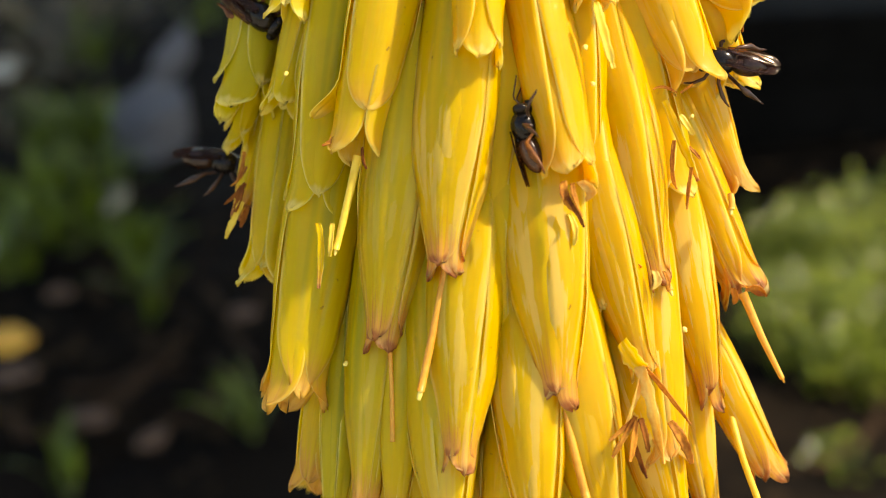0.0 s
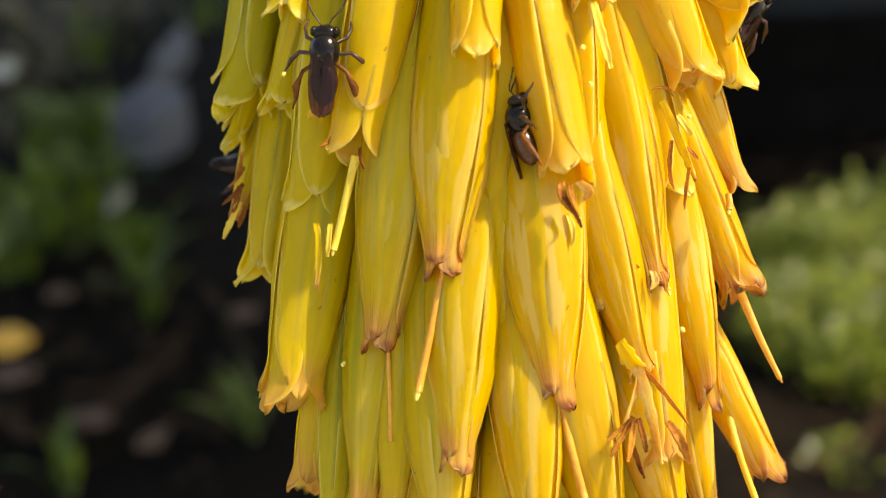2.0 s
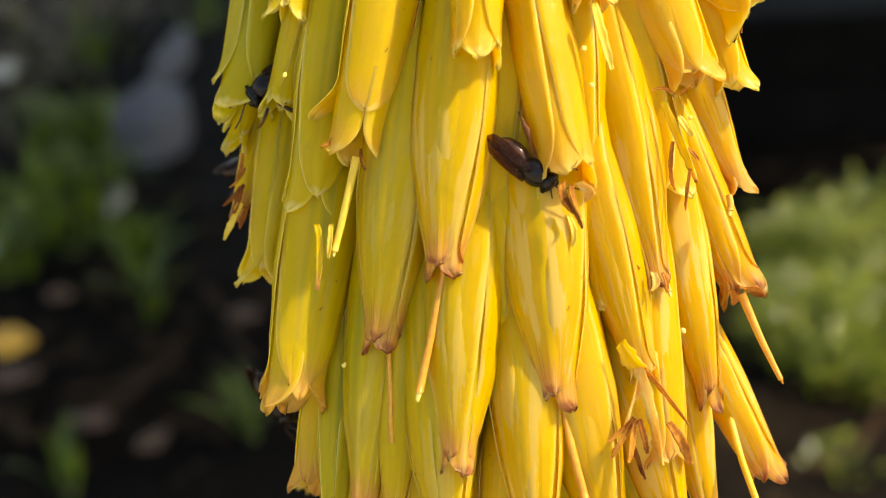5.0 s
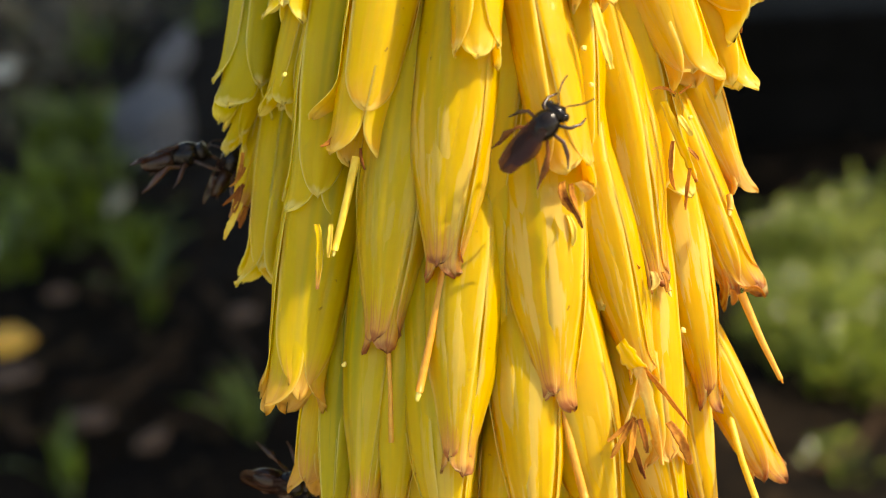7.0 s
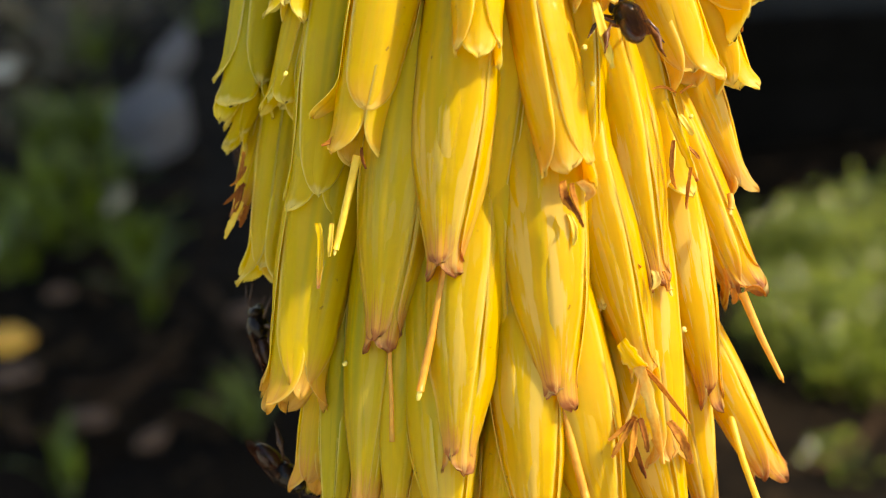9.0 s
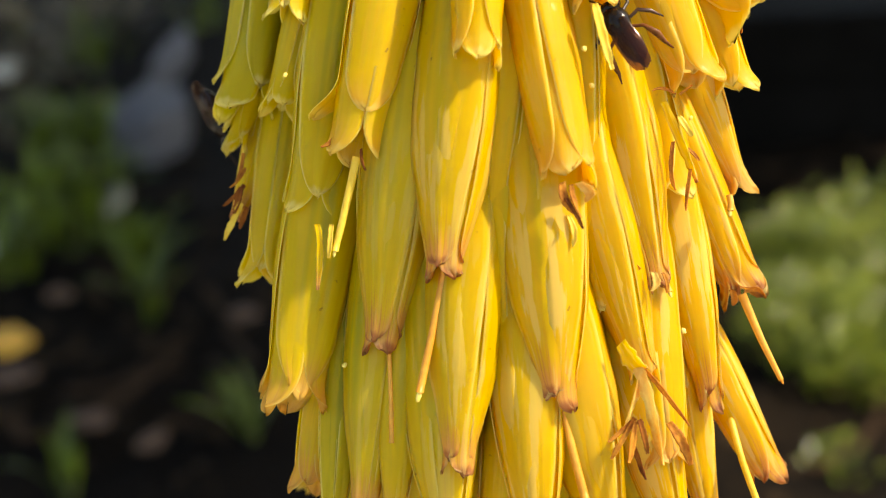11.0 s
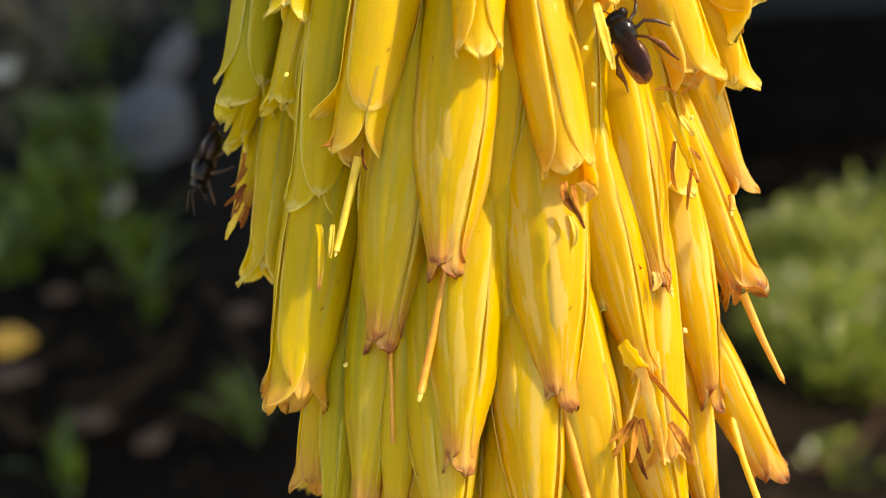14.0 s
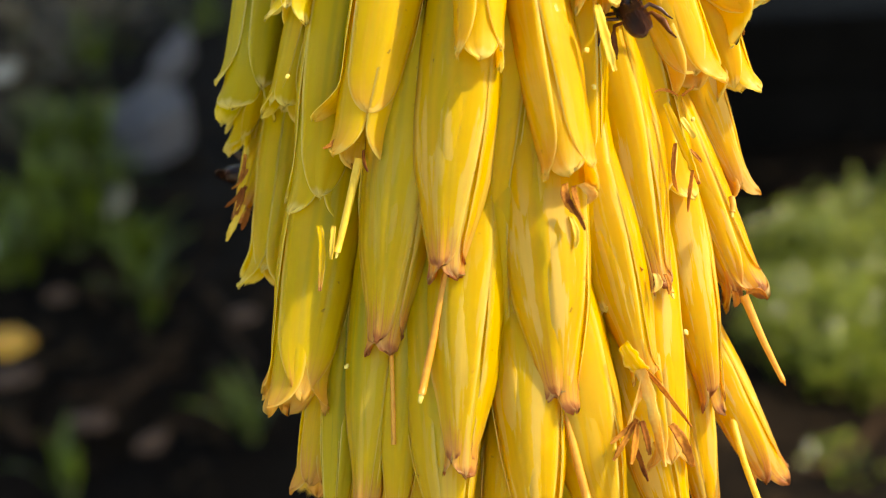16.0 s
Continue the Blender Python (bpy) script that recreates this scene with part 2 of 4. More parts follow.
# ---- the flower spike ----
spike = tagged(new("aloe_flower_spike"), "dense yellow aloe flower spike of drooping waxy tubes", "flower")
spike.matrix_basis = swing(12.5)
IN = Matrix.Translation(-FOOT) @ BENCH
AXIS = Vector((4.2, 15.5, 0.0))

LONG = np.linspace(0, 1, 200)
GIRTH = {
    "shut": np.interp(LONG, [0, 0.06, 0.2, 0.45, 0.62, 0.76, 0.88, 0.95, 1.0], [0.45, 0.72, 0.93, 1.0, 0.95, 0.80, 0.55, 0.40, 0.36]),
    "open": np.interp(LONG, [0, 0.06, 0.2, 0.5, 0.7, 0.85, 0.95, 1.0], [0.45, 0.70, 0.90, 1.0, 0.96, 0.84, 0.73, 0.80]),
    "bell": np.interp(LONG, [0, 0.1, 0.3, 0.55, 0.75, 0.88, 0.95, 1.0], [0.40, 0.60, 0.85, 0.98, 1.0, 0.98, 1.02, 1.30]),
}
for _k in GIRTH:
    GIRTH[_k] = np.convolve(np.pad(GIRTH[_k], 4, "edge"), np.ones(9) / 9, "valid")


def tepal_mesh(length, radius, form, half, start, reach, scale, bow, rng, point=0.18, closing=0.0, curl=0.0, ragged=0.4):
    """One tepal of a floret: a curved strip with a keel, soft ripples and a rounded, thin-edged, ragged tip. Millimetres."""
    bm = bmesh.new()
    uvl = bm.loops.layers.uv.new("UVMap")
    nu, nv = 12, 28
    wob = [rng.uniform(-1, 1) for _ in range(9)]
    thick = 0.13

    def place(u, v, inner):
        late = max(0.0, (v - 0.86) / 0.14)
        w = start + (reach - start) * v + ragged * late * late * (0.010 * math.sin(5 * u + 4 * wob[5]) + 0.008 * math.sin(13 * u + 4 * wob[6]))
        g = float(np.interp(min(w, 1.0), LONG, GIRTH[form])) * radius * scale
        taper = 1.0 if v < 1 - point else max(0.0, 1 - ((v - 1 + point) / point) ** (2.4 if form == "shut" else 2.0)) ** (0.45 if form == "shut" else 0.55)
        taper = 0.03 + 0.97 * taper
        narrow = 1 - closing * max(0.0, (v - 0.5) / 0.5) ** 1.5
        a = u * radians(half) * taper * narrow * (1 + 0.03 * wob[0])
        keel = 0.022 * radius * math.exp(-(u / 0.28) ** 2) * (1 - 0.5 * v) + 0.007 * radius * math.cos(u * 9.0 + wob[1])
        rip = 0.02 * radius * math.sin(7 * v + 3 * wob[2] + 2 * u) + 0.014 * radius * math.sin(17 * v + 3 * wob[3] - 3 * u)
        rip += ragged * 0.035 * radius * late * math.sin(6 * u + 11 * v + 4 * wob[7]) + 0.012 * radius * max(0.0, v - 0.45) * math.sin(41 * v + 7 * u + 4 * wob[8])
        lip = (0.03 if closing else 0.0) * radius * abs(u) ** 6 * min(1.0, max(0.0, (v - 0.3) / 0.4))
        flat = 0.20 if closing else 0.0
        g *= 1 - flat + flat * 0.5 / math.cos(min(abs(a), 1.04)) + 0.25 * flat
        r = g + keel + rip + lip - (thick * (1 - 0.6 * abs(u) ** 4) if inner else 0.0)
        r = max(r, 0.08) + curl * radius * max(0.0, (v - 0.90) / 0.10) ** 2
        bend = bow * (4 * w * (1 - w)) + 0.04 * radius * wob[4] * w * w
        return Vector((r * math.cos(a) , r * math.sin(a), w * length)) * MM, bend * MM

    grids = []
    for inner in (False, True):
        grid = []
        for j in range(nv + 1):
            v = 1 - (1 - j / nv) ** 1.55
            row = []
            for i in range(nu + 1):
                u = -1 + 2 * i / nu
                p, b = place(u, v, inner)
                row.append((bm.verts.new(p), (i / nu, start + (reach - start) * v if v < 1 else 1.0), b, v))
            grid.append(row)
        grids.append(grid)

    def face(quad):
        f = bm.faces.new([q[0] for q in quad])
        for loop, q in zip(f.loops, quad):
            loop[uvl].uv = (q[1][0], q[3])

    for g, flip in zip(grids, (False, True)):
        for j in range(nv):
            for i in range(nu):
                q = (g[j][i], g[j][i + 1], g[j + 1][i + 1], g[j + 1][i])
                face(q[::-1] if flip else q)
    a, b = grids
    border = [(0, i) for i in range(nu + 1)] + [(j, nu) for j in range(1, nv + 1)] + [(nv, i) for i in range(nu - 1, -1, -1)] + [(j, 0) for j in range(nv - 1, 0, -1)]
    for (j, i), (l, k) in zip(border, border[1:] + border[:1]):
        face((b[j][i], b[l][k], a[l][k], a[j][i]))
    bends = {v[0]: v[2] for g in grids for row in g for v in row}
    return bm, bends


def bent(bm_and_bends, turn, bow_way):
    """Turn a tepal about its floret's axis, then bow it towards bow_way (degrees)."""
    bm, bends = bm_and_bends
    rot = Matrix.Rotation(radians(turn), 3, "Z")
    way = Vector((math.cos(radians(bow_way)), math.sin(radians(bow_way)), 0))
    for v in bm.verts:
        v.co = rot @ v.co + way * bends[v]
    return bm


def basis(base, tip):
    """A frame at base whose z points to tip and whose x points towards the lens."""
    z = (tip - base).normalized()
    x = Vector((0, -1, 0)) - z * z.dot(Vector((0, -1, 0)))
    x.normalize()
    y = z.cross(x)
    m = Matrix((x, y, z)).transposed().to_4x4()
    return Matrix.Translation(base * MM) @ m


FLORETS = []


def floret(bx, by, bz, tx, ty, tz, width, form="shut", turn=0.0, green=0.0, peach=1.0, bow=0.5, label="", point=None, short=0.018, curl=0.05, hook=0.0, ragged=0.5):
    """A tube flower from its base to its tip: a pedicel, three outer and three inner tepals."""
    rng = random.Random(int(1000 * (bx * 3.1 + bz * 7.7 + tx)) & 0xFFFF)
    base, tip = Vector((bx, by, bz)), Vector((tx, ty, tz))
    length = (tip - base).length
    m = IN @ basis(base, tip)
    radius = width / 2
    point = point or {"shut": 0.055, "open": 0.12, "bell": 0.10}[form]
    away = (m.inverted() @ IN @ (AXIS * MM + Vector((0, 0, (bz + 4) * MM))))
    bm = bmesh.new()
    out = away.normalized()
    reach = 5.5 * MM
    tube(bm, [out * reach + Vector((0, 0, -1.0 * MM)), out * reach * 0.5 + Vector((0, 0, -2.0 * MM)), Vector((0, 0, -0.6 * MM)), Vector((0, 0, 0.5 * MM))],
         [0.55 * MM, 0.55 * MM, 0.7 * MM, radius * 0.42 * MM], 7)
    ob = part("floret", bm, PEDICEL, spike, label, m)
    # golden share grows from left to right across the spike
    tint = (peach, green, min(1.0, max(0.0, 0.5 + 0.045 * tx + rng.uniform(-0.15, 0.15))), 1)
    bow_way = rng.uniform(-25, 25)
    for k in range(6):
        outer = k % 2 == 0
        ang = turn + 60 * k
        reach = 1.0 - short + rng.uniform(-0.015, 0.01) if outer else 1.0 + rng.uniform(-0.01, 0.02)
        t = tepal_mesh(length, radius, form, 61 if outer else 60, 0.0, reach, 1.0 if outer else 0.93, bow, rng, point * (1.0 if outer else 0.8) * rng.uniform(0.85, 1.15),
                       (0.16 if form == "shut" else 0.22) if outer else 0.0, hook * rng.uniform(0.7, 1.2) * min(1.0, max(0.0, (0.55 - math.cos(radians(ang))) / 0.6)) + 0.15 * curl if outer else curl, ragged)
        tp = part("tepal", bent(t, ang, bow_way), PETAL, ob)
        tp.color = tint
    FLORETS.append((ob, radius, length))
    return ob


def thread(ob_name, points, r0, r1, material, label="", anther=None):
    """A filament or a style: a thin bent tube, with a lumpy anther or stigma at its end. Bench millimetres."""
    bm = bmesh.new()
    pts = [Vector(p) * MM for p in points]
    n = 9
    path, rad = [], []
    for i in range(n):
        f = i / (n - 1) * (len(pts) - 1)
        k = min(int(f), len(pts) - 2)
        path.append(pts[k].lerp(pts[k + 1], f - k))
        rad.append((r0 + (r1 - r0) * i / (n - 1)) * MM)
    for i in range(1, n - 1):
        path[i] = (path[i - 1] + 2 * path[i] + path[i + 1]) / 4
    tube(bm, path, rad, 7)
    ob = part(ob_name, bm, material, spike, label, IN)
    if anther:
        size, mat = anther
        bm = bmesh.new()
        d = (path[-1] - path[-2]).normalized()
        turn = Vector((0, 1, 0)).rotation_difference(d).to_matrix().to_4x4()
        blob(bm, (0, 0, 0), (size * 0.42 * MM, size * MM, size * 0.34 * MM), 6, 8, Matrix.Translation(path[-1] + d * size * 0.5 * MM) @ turn)
        rng = random.Random(int(size * 100) + len(points))
        for v in bm.verts:
            v.co += Vector((rng.uniform(-1, 1), rng.uniform(-1, 1), rng.uniform(-1, 1))) * size * 0.06 * MM
        part("anther" if ob_name == "stamen" else "stigma", bm, mat, spike, "", IN)
    return ob


def shred(points, width, twist, material, name="withered_tepal", peach=1.0):
    """A shrivelled strip of tepal or a dried anther: a thin, twisted, cupped ribbon with pinched ends. Bench millimetres."""
    rng = random.Random(int(abs(points[0][0]) * 970 + abs(points[0][2]) * 310 + abs(points[-1][0]) * 77))
    bm = bmesh.new()
    uvl = bm.loops.layers.uv.new("UVMap")
    pts = [Vector(p) for p in points]
    n, k = 12, 4
    rows = []
    a0 = rng.uniform(-30, 30)
    for i in range(n + 1):
        f = i / n
        p = (1 - f) ** 2 * pts[0] + 2 * f * (1 - f) * (2 * pts[1] - 0.5 * (pts[0] + pts[2])) + f * f * pts[2]
        d = (pts[2] - pts[0]).normalized()
        side = d.cross(Vector((0, -1, 0))).normalized()
        turn = Matrix.Rotation(radians(a0 + twist * f), 3, d)
        side, up = turn @ side, turn @ Vector((0, -1, 0))
        w = width * (0.45 + 0.55 * math.sin(math.pi * min(1.0, 0.15 + 0.8 * f)) ** 0.7) * (1 if f < 0.9 else 0.75) * (1 + 0.18 * rng.uniform(-1, 1))
        ring = []
        for lay in (0.05, -0.05):
            for j in range(k + 1):
                q = -1 + 2 * j / k
                c = p + side * q * w / 2 + up * (lay + 0.25 * w * q * q + 0.05 * width * rng.uniform(-1, 1))
                ring.append((bm.verts.new(c * MM), (j / k, 0.55 + 0.45 * f)))
        rows.append(ring)
    around = list(range(k + 1)) + list(range(2 * k + 1, k, -1))

    def face(quad):
        for loop, q in zip(bm.faces.new([q[0] for q in quad]).loops, quad):
            loop[uvl].uv = q[1]

    for r, q in zip(rows, rows[1:]):
        for a, b in zip(around, around[1:] + around[:1]):
            face((r[a], r[b], q[b], q[a]))
    face([rows[0][a] for a in around])
    face([rows[-1][a] for a in around[::-1]])
    ob = part(name, bm, material, spike, "", IN)
    ob.color = (peach, 0.0, 0.5, 1)
    return ob


def crumb(x, y, z, size, seed):
    """A crumb of pollen stuck to the florets."""
    rng = random.Random(seed)
    bm = blob(bmesh.new(), (0, 0, 0), (size * MM, size * 1.3 * MM, size * 0.8 * MM), 6, 8)
    for v in bm.verts:
        v.co *= rng.uniform(0.75, 1.2)
    part("pollen_crumb", bm, POLLEN, spike, "", IN @ Matrix.Translation(Vector((x, y, z)) * MM) @ pose(0, 0, 0, seed * 40, seed * 70, 0))


# stalk: up from the bed, then along the spike
bm = bmesh.new()
_foot = BENCH.inverted() @ FOOT / MM
_low, _top = AXIS + Vector((0, 0, -70)), AXIS + Vector((0, 0, 46))
path = []
for i in range(24):
    f = i / 23
    a, b, c, d = _foot, _foot + (BENCH.inverted().to_3x3() @ Vector((0, 0, 130))), _low - Vector((0, 0, 120)), _low
    path.append(((1 - f) ** 3 * a + 3 * f * (1 - f) ** 2 * b + 3 * f * f * (1 - f) * c + f ** 3 * d) * MM)
path += [(_low.lerp(_top, i / 6)) * MM for i in range(1, 7)]
tube(bm, path, [5.0 * MM] * 23 + [4.6 * MM - 0.25 * MM * i for i in range(len(path) - 23)], 16)
part("stalk", bm, STALK, spike, "green-brown flower stalk rising from the bed", IN)

# the florets that show: base, tip, width, form, turn, green, peach, bow
floret(-10.85, 15.50, 42.36, -15.31, 8.45, 10.57, 5.11, 'open', -46, 0.95, 0.1, 0.5, '', short=0.05, curl=0.3, hook=0.45)
floret(-5.05, 7.19, 45.69, -11.33, 4.02, 16.71, 3.53, 'open', 10, 0.4, 0.3, 0.5, '', curl=0.3, hook=0.45)
floret(-4.85, 7.00, 38.81, -11.99, 6.07, 10.46, 3.27, 'open', 50, 0.5, 0.3, 0.5, '', curl=0.3, hook=0.45)
floret(-9.20, 15.50, 29.14, -16.25, 9.92, 7.60, 2.10, 'open', -30, 0.5, 0.3, 0.5, '', short=0.06, curl=0.3, hook=0.5, ragged=1.2)
floret(-9.46, 15.50, 23.68, -16.01, 11.10, 2.50, 3.27, 'shut', 0, 0.3, 1, 0.5, '', curl=0.05)
floret(-5.56, 7.72, 31.35, -9.46, 3.59, 2.20, 5.30, 'open', -14, 0.45, 0.2, 0.5, '', short=0.045, curl=0.12, hook=0.15, point=0.15)
floret(-1.22, 4.43, 34.88, -6.09, 0.18, 6.61, 5.40, 'open', -8, 0.1, 0.6, 0.7, '', short=0.085, curl=0.0, hook=0.7)
floret(-1.18, 4.41, 21.12, -4.11, -0.23, -6.82, 6.26, 'shut', 35, 0.35, 1, 0.5, '', curl=0.05)
floret(3.15, 3.10, 26.07, 0.31, -2.49, -1.75, 6.61, 'shut', 28, 0.2, 1, 0.5, '', curl=0.05)
floret(3.55, 3.06, 41.95, 2.53, -3.90, 12.93, 4.53, 'open', 60, 0.1, 0.5, 0.5, '', short=0.01)
floret(3.73, 3.04, 32.46, 8.81, -3.27, 4.68, 5.00, 'open', 66, 0.05, 0.6, 0.5, '', short=0.015)
floret(6.19, 3.07, 16.69, 8.14, -2.12, -10.68, 6.81, 'shut', 10, 0.15, 1, 0.5, '', curl=0.05)
floret(2.85, 3.14, 11.97, 1.21, -2.18, -15.21, 6.06, 'shut', 35, 0.25, 1, 0.5, '', curl=0.05)
floret(9.91, 3.99, 24.83, 15.60, 0.54, -2.69, 4.99, 'shut', 40, 0, 1, 0.5, '', curl=0.05)
floret(7.91, 3.37, 38.00, 18.43, 1.45, 11.81, 5.47, 'open', 10, 0, 0.6, 0.5, '')
floret(11.17, 4.80, 30.69, 22.68, 6.00, 4.46, 4.22, 'shut', 15, 0, 0.8, 0.5, '', curl=0.25)
floret(11.72, 5.20, 38.40, 21.97, 4.50, 11.68, 4.20, 'open', 20, 0, 0.4, 0.5, '', curl=0.2)
floret(1.24, 3.48, 35.30, 23.45, 4.35, 17.85, 6.28, 'bell', 0, 0, 0.4, 0.5, '', curl=0.2)
floret(10.97, 4.50, 22.48, 22.98, 6.20, -3.36, 4.14, 'open', 35, 0, 1, 0.5, '', curl=0.2, ragged=1.4)
floret(14.62, 6.84, 16.64, 20.06, 4.14, -11.55, 4.80, 'shut', 20, 0, 1, 0.5, '', curl=0.05)
floret(10.81, 7.00, 9.57, 25.40, 8.10, -17.64, 3.97, 'open', 30, 0, 1, 0.5, '', curl=0.03)
floret(7.48, 3.27, 17.72, 14.54, 0.43, -9.12, 5.30, 'shut', 40, 0.1, 0.7, 0.5, '', curl=0.05)
floret(13.72, 6.12, 12.40, 16.38, 2.09, -15.69, 4.64, 'open', 0, 0, 0.8, 0.5, '')
floret(6.17, 3.07, 5.89, 12.20, -0.26, -20.70, 6.59, 'shut', 20, 0.15, 0.6, 0.5, '', curl=0.05)
floret(5.57, 3.02, 5.76, 6.98, -1.82, -21.15, 5.70, 'shut', 20, 0.1, 1, 0.5, '', curl=0.05)
floret(6.05, 3.60, -3.00, 4.20, -0.60, -28.40, 4.68, 'shut', 10, 0.1, 0.6, 0.5, '', curl=0.05)
floret(-0.34, 4.03, 5.86, 0.63, -1.23, -21.28, 5.88, 'shut', 20, 0.35, 1, 0.5, '', curl=0.05)
floret(-3.00, 5.48, 9.01, -5.42, 1.02, -18.75, 4.99, 'shut', 40, 0.55, 0.8, 0.5, '', curl=0.05)
floret(-5.87, 8.08, 6.88, -7.89, 2.65, -21.33, 3.72, 'shut', 0, 0.9, 0.5, 0.5, '', curl=0.05)
floret(-1.21, 4.43, 8.32, -3.29, 0.46, -19.25, 4.47, 'shut', 0, 0.4, 0.6, 0.5, '', curl=0.05)
floret(-6.45, 7.50, 16.81, -10.75, 3.20, -11.45, 5.95, 'open', -14, 0.4, 0.75, 0.5, '', curl=0.1, short=0.035, point=0.14, hook=0.15, ragged=1.2)
floret(-9.59, 15.50, 28.49, -13.24, 7.92, -2.55, 4.58, 'open', 15, 0.35, 0.4, 0.5, '', curl=0.3, hook=0.45)
floret(-4.13, 9.50, 10.81, -9.70, 6.20, -18.09, 4.50, 'open', 10, 0.3, 0.8, 0.5, '')
floret(-4.83, 6.98, 23.25, -9.39, 5.52, -5.45, 5.14, 'shut', 20, 0.5, 0.3, 0.5, '', curl=0.05)
floret(14.97, 7.14, 7.67, 20.42, 6.59, -20.89, 4.37, 'shut', 10, 0, 1, 0.5, '', curl=0.05)
floret(10.39, 4.19, 4.49, 17.59, 3.15, -22.67, 5.01, 'shut', 40, 0.05, 1, 0.5, '', curl=0.05)
floret(8.02, 3.39, 45.86, 10.85, -2.36, 16.89, 4.29, 'open', 20, 0.05, 0.6, 0.5, '')
floret(9.39, 3.80, 31.19, 16.95, 2.98, 3.96, 5.38, 'open', 30, 0.05, 0.4, 0.5, '')
floret(7.13, 3.21, 33.66, 10.62, -0.19, 5.63, 5.18, 'shut', 30, 0.1, 0.4, 0.5, '', curl=0.05)
floret(7.99, 3.39, 22.87, 12.12, 0.64, -4.79, 5.21, 'shut', 30, 0.1, 0.4, 0.5, '', curl=0.05)
floret(5.77, 3.04, 28.45, 3.80, -0.88, 0.44, 5.16, 'shut', 30, 0.2, 0.4, 0.5, '', curl=0.05)
floret(4.58, 3.00, 19.83, 4.80, -0.70, -7.90, 5.16, 'shut', 0, 0.2, 0.4, 0.5, '', curl=0.05)

thread('style', [(0.31, -2.20, -1.45), (-0.54, -2.60, -5.80), (-1.40, -2.90, -9.81)], 0.26, 0.28, STYLE, '', (0.45, POLLEN))
thread('style', [(21.91, 2.50, -3.24), (23.19, 2.00, -6.49), (24.56, 1.60, -9.40)], 0.34, 0.2, STYLE, '', (0.22, RUST))
thread('style', [(-3.60, -0.20, -6.75), (-3.45, -0.45, -10.19), (-3.40, -0.60, -13.60)], 0.15, 0.19, STYLE, '', None)
thread('stamen', [(-5.85, -0.40, 6.50), (-6.65, -0.70, 2.82), (-7.35, -0.90, -0.10)], 0.32, 0.24, FILAMENT, '', (0.3, POLLEN))
thread('style', [(8.48, -1.80, -10.75), (9.22, -2.20, -14.03), (10.06, -2.40, -17.32)], 0.26, 0.32, STYLE, '', (0.4, WITHER))
thread('stamen', [(21.80, 6.60, -12.15), (22.40, 4.60, -15.72), (23.41, 4.00, -18.70)], 0.26, 0.26, FILAMENT, '', None)
thread('stamen', [(20.69, 1.00, 3.88), (20.77, 0.80, 3.33), (20.71, 0.70, 2.78)], 0.24, 0.24, STYLE, '', (0.3, POLLEN))
thread('stamen', [(14.79, 1.00, -2.38), (14.96, 0.80, -2.78), (14.99, 0.70, -3.18)], 0.24, 0.24, STYLE, '', (0.3, POLLEN))
thread('stamen', [(15.92, 1.00, -2.18), (16.21, 0.80, -2.60), (16.36, 0.70, -3.02)], 0.24, 0.24, STYLE, '', (0.3, POLLEN))
# withered strips, dried anthers and torn mouths
shred([(13.66, -2.60, -8.13), (14.61, -2.75, -10.84), (15.36, -2.90, -14.78)], 0.93, 60, SHRED)
shred([(13.96, -2.40, -8.35), (13.28, -2.55, -10.47), (12.59, -2.70, -12.59)], 0.58, -70, SHRED)
shred([(14.23, -2.20, -8.36), (15.76, -2.35, -10.11), (17.22, -2.50, -12.12)], 0.34, 40, RUST)
shred([(15.75, -2.40, -11.97), (16.74, -2.55, -13.39), (17.30, -2.70, -14.81)], 0.73, 70, RUST)
shred([(13.33, -3.00, -11.51), (12.46, -3.15, -13.11), (11.74, -3.30, -14.33)], 0.39, 60, RUST)
shred([(13.38, -3.20, -11.75), (13.13, -3.35, -13.28), (12.87, -3.50, -14.53)], 0.42, -50, RUST)
shred([(13.64, -3.00, -11.66), (14.00, -3.15, -12.81), (14.21, -3.30, -13.94)], 0.45, 40, WITHER, "dried_anther")
shred([(13.28, -2.80, -13.47), (13.72, -2.95, -14.50), (14.13, -3.10, -15.75)], 0.42, 60, WITHER, "dried_anther")
shred([(13.11, -2.90, -11.79), (12.16, -3.05, -12.66), (11.52, -3.20, -13.18)], 0.30, 50, RUST)
shred([(12.49, -2.30, -6.44), (13.41, -2.45, -7.76), (14.24, -2.60, -8.21)], 1.25, 30, PETAL)
shred([(8.23, -4.60, 4.53), (8.37, -4.75, 3.46), (9.19, -4.90, 2.39)], 0.59, 50, RUST)
shred([(8.82, -4.80, 4.37), (8.95, -4.95, 3.26), (9.47, -5.10, 2.12)], 0.41, -60, RUST)
shred([(9.39, -4.40, 4.54), (10.21, -4.55, 3.77), (9.82, -4.70, 3.16)], 0.84, 40, SHRED)
shred([(8.43, -4.90, 3.45), (9.17, -5.05, 2.31), (9.61, -5.20, 1.40)], 0.30, 60, WITHER, "dried_anther")
shred([(8.74, -3.20, 2.36), (9.19, -3.35, 1.20), (9.10, -3.50, 0.19)], 0.39, 60, FILAMENT)
shred([(15.74, -0.60, 10.37), (17.06, -0.75, 7.26), (18.07, -0.90, 4.71)], 0.60, 40, PETAL)
shred([(16.36, -0.90, 7.57), (16.22, -1.05, 5.58), (16.51, -1.20, 4.15)], 0.31, 50, RUST)
shred([(17.57, -1.00, 5.66), (17.35, -1.15, 3.99), (17.20, -1.30, 2.72)], 0.28, 60, RUST)
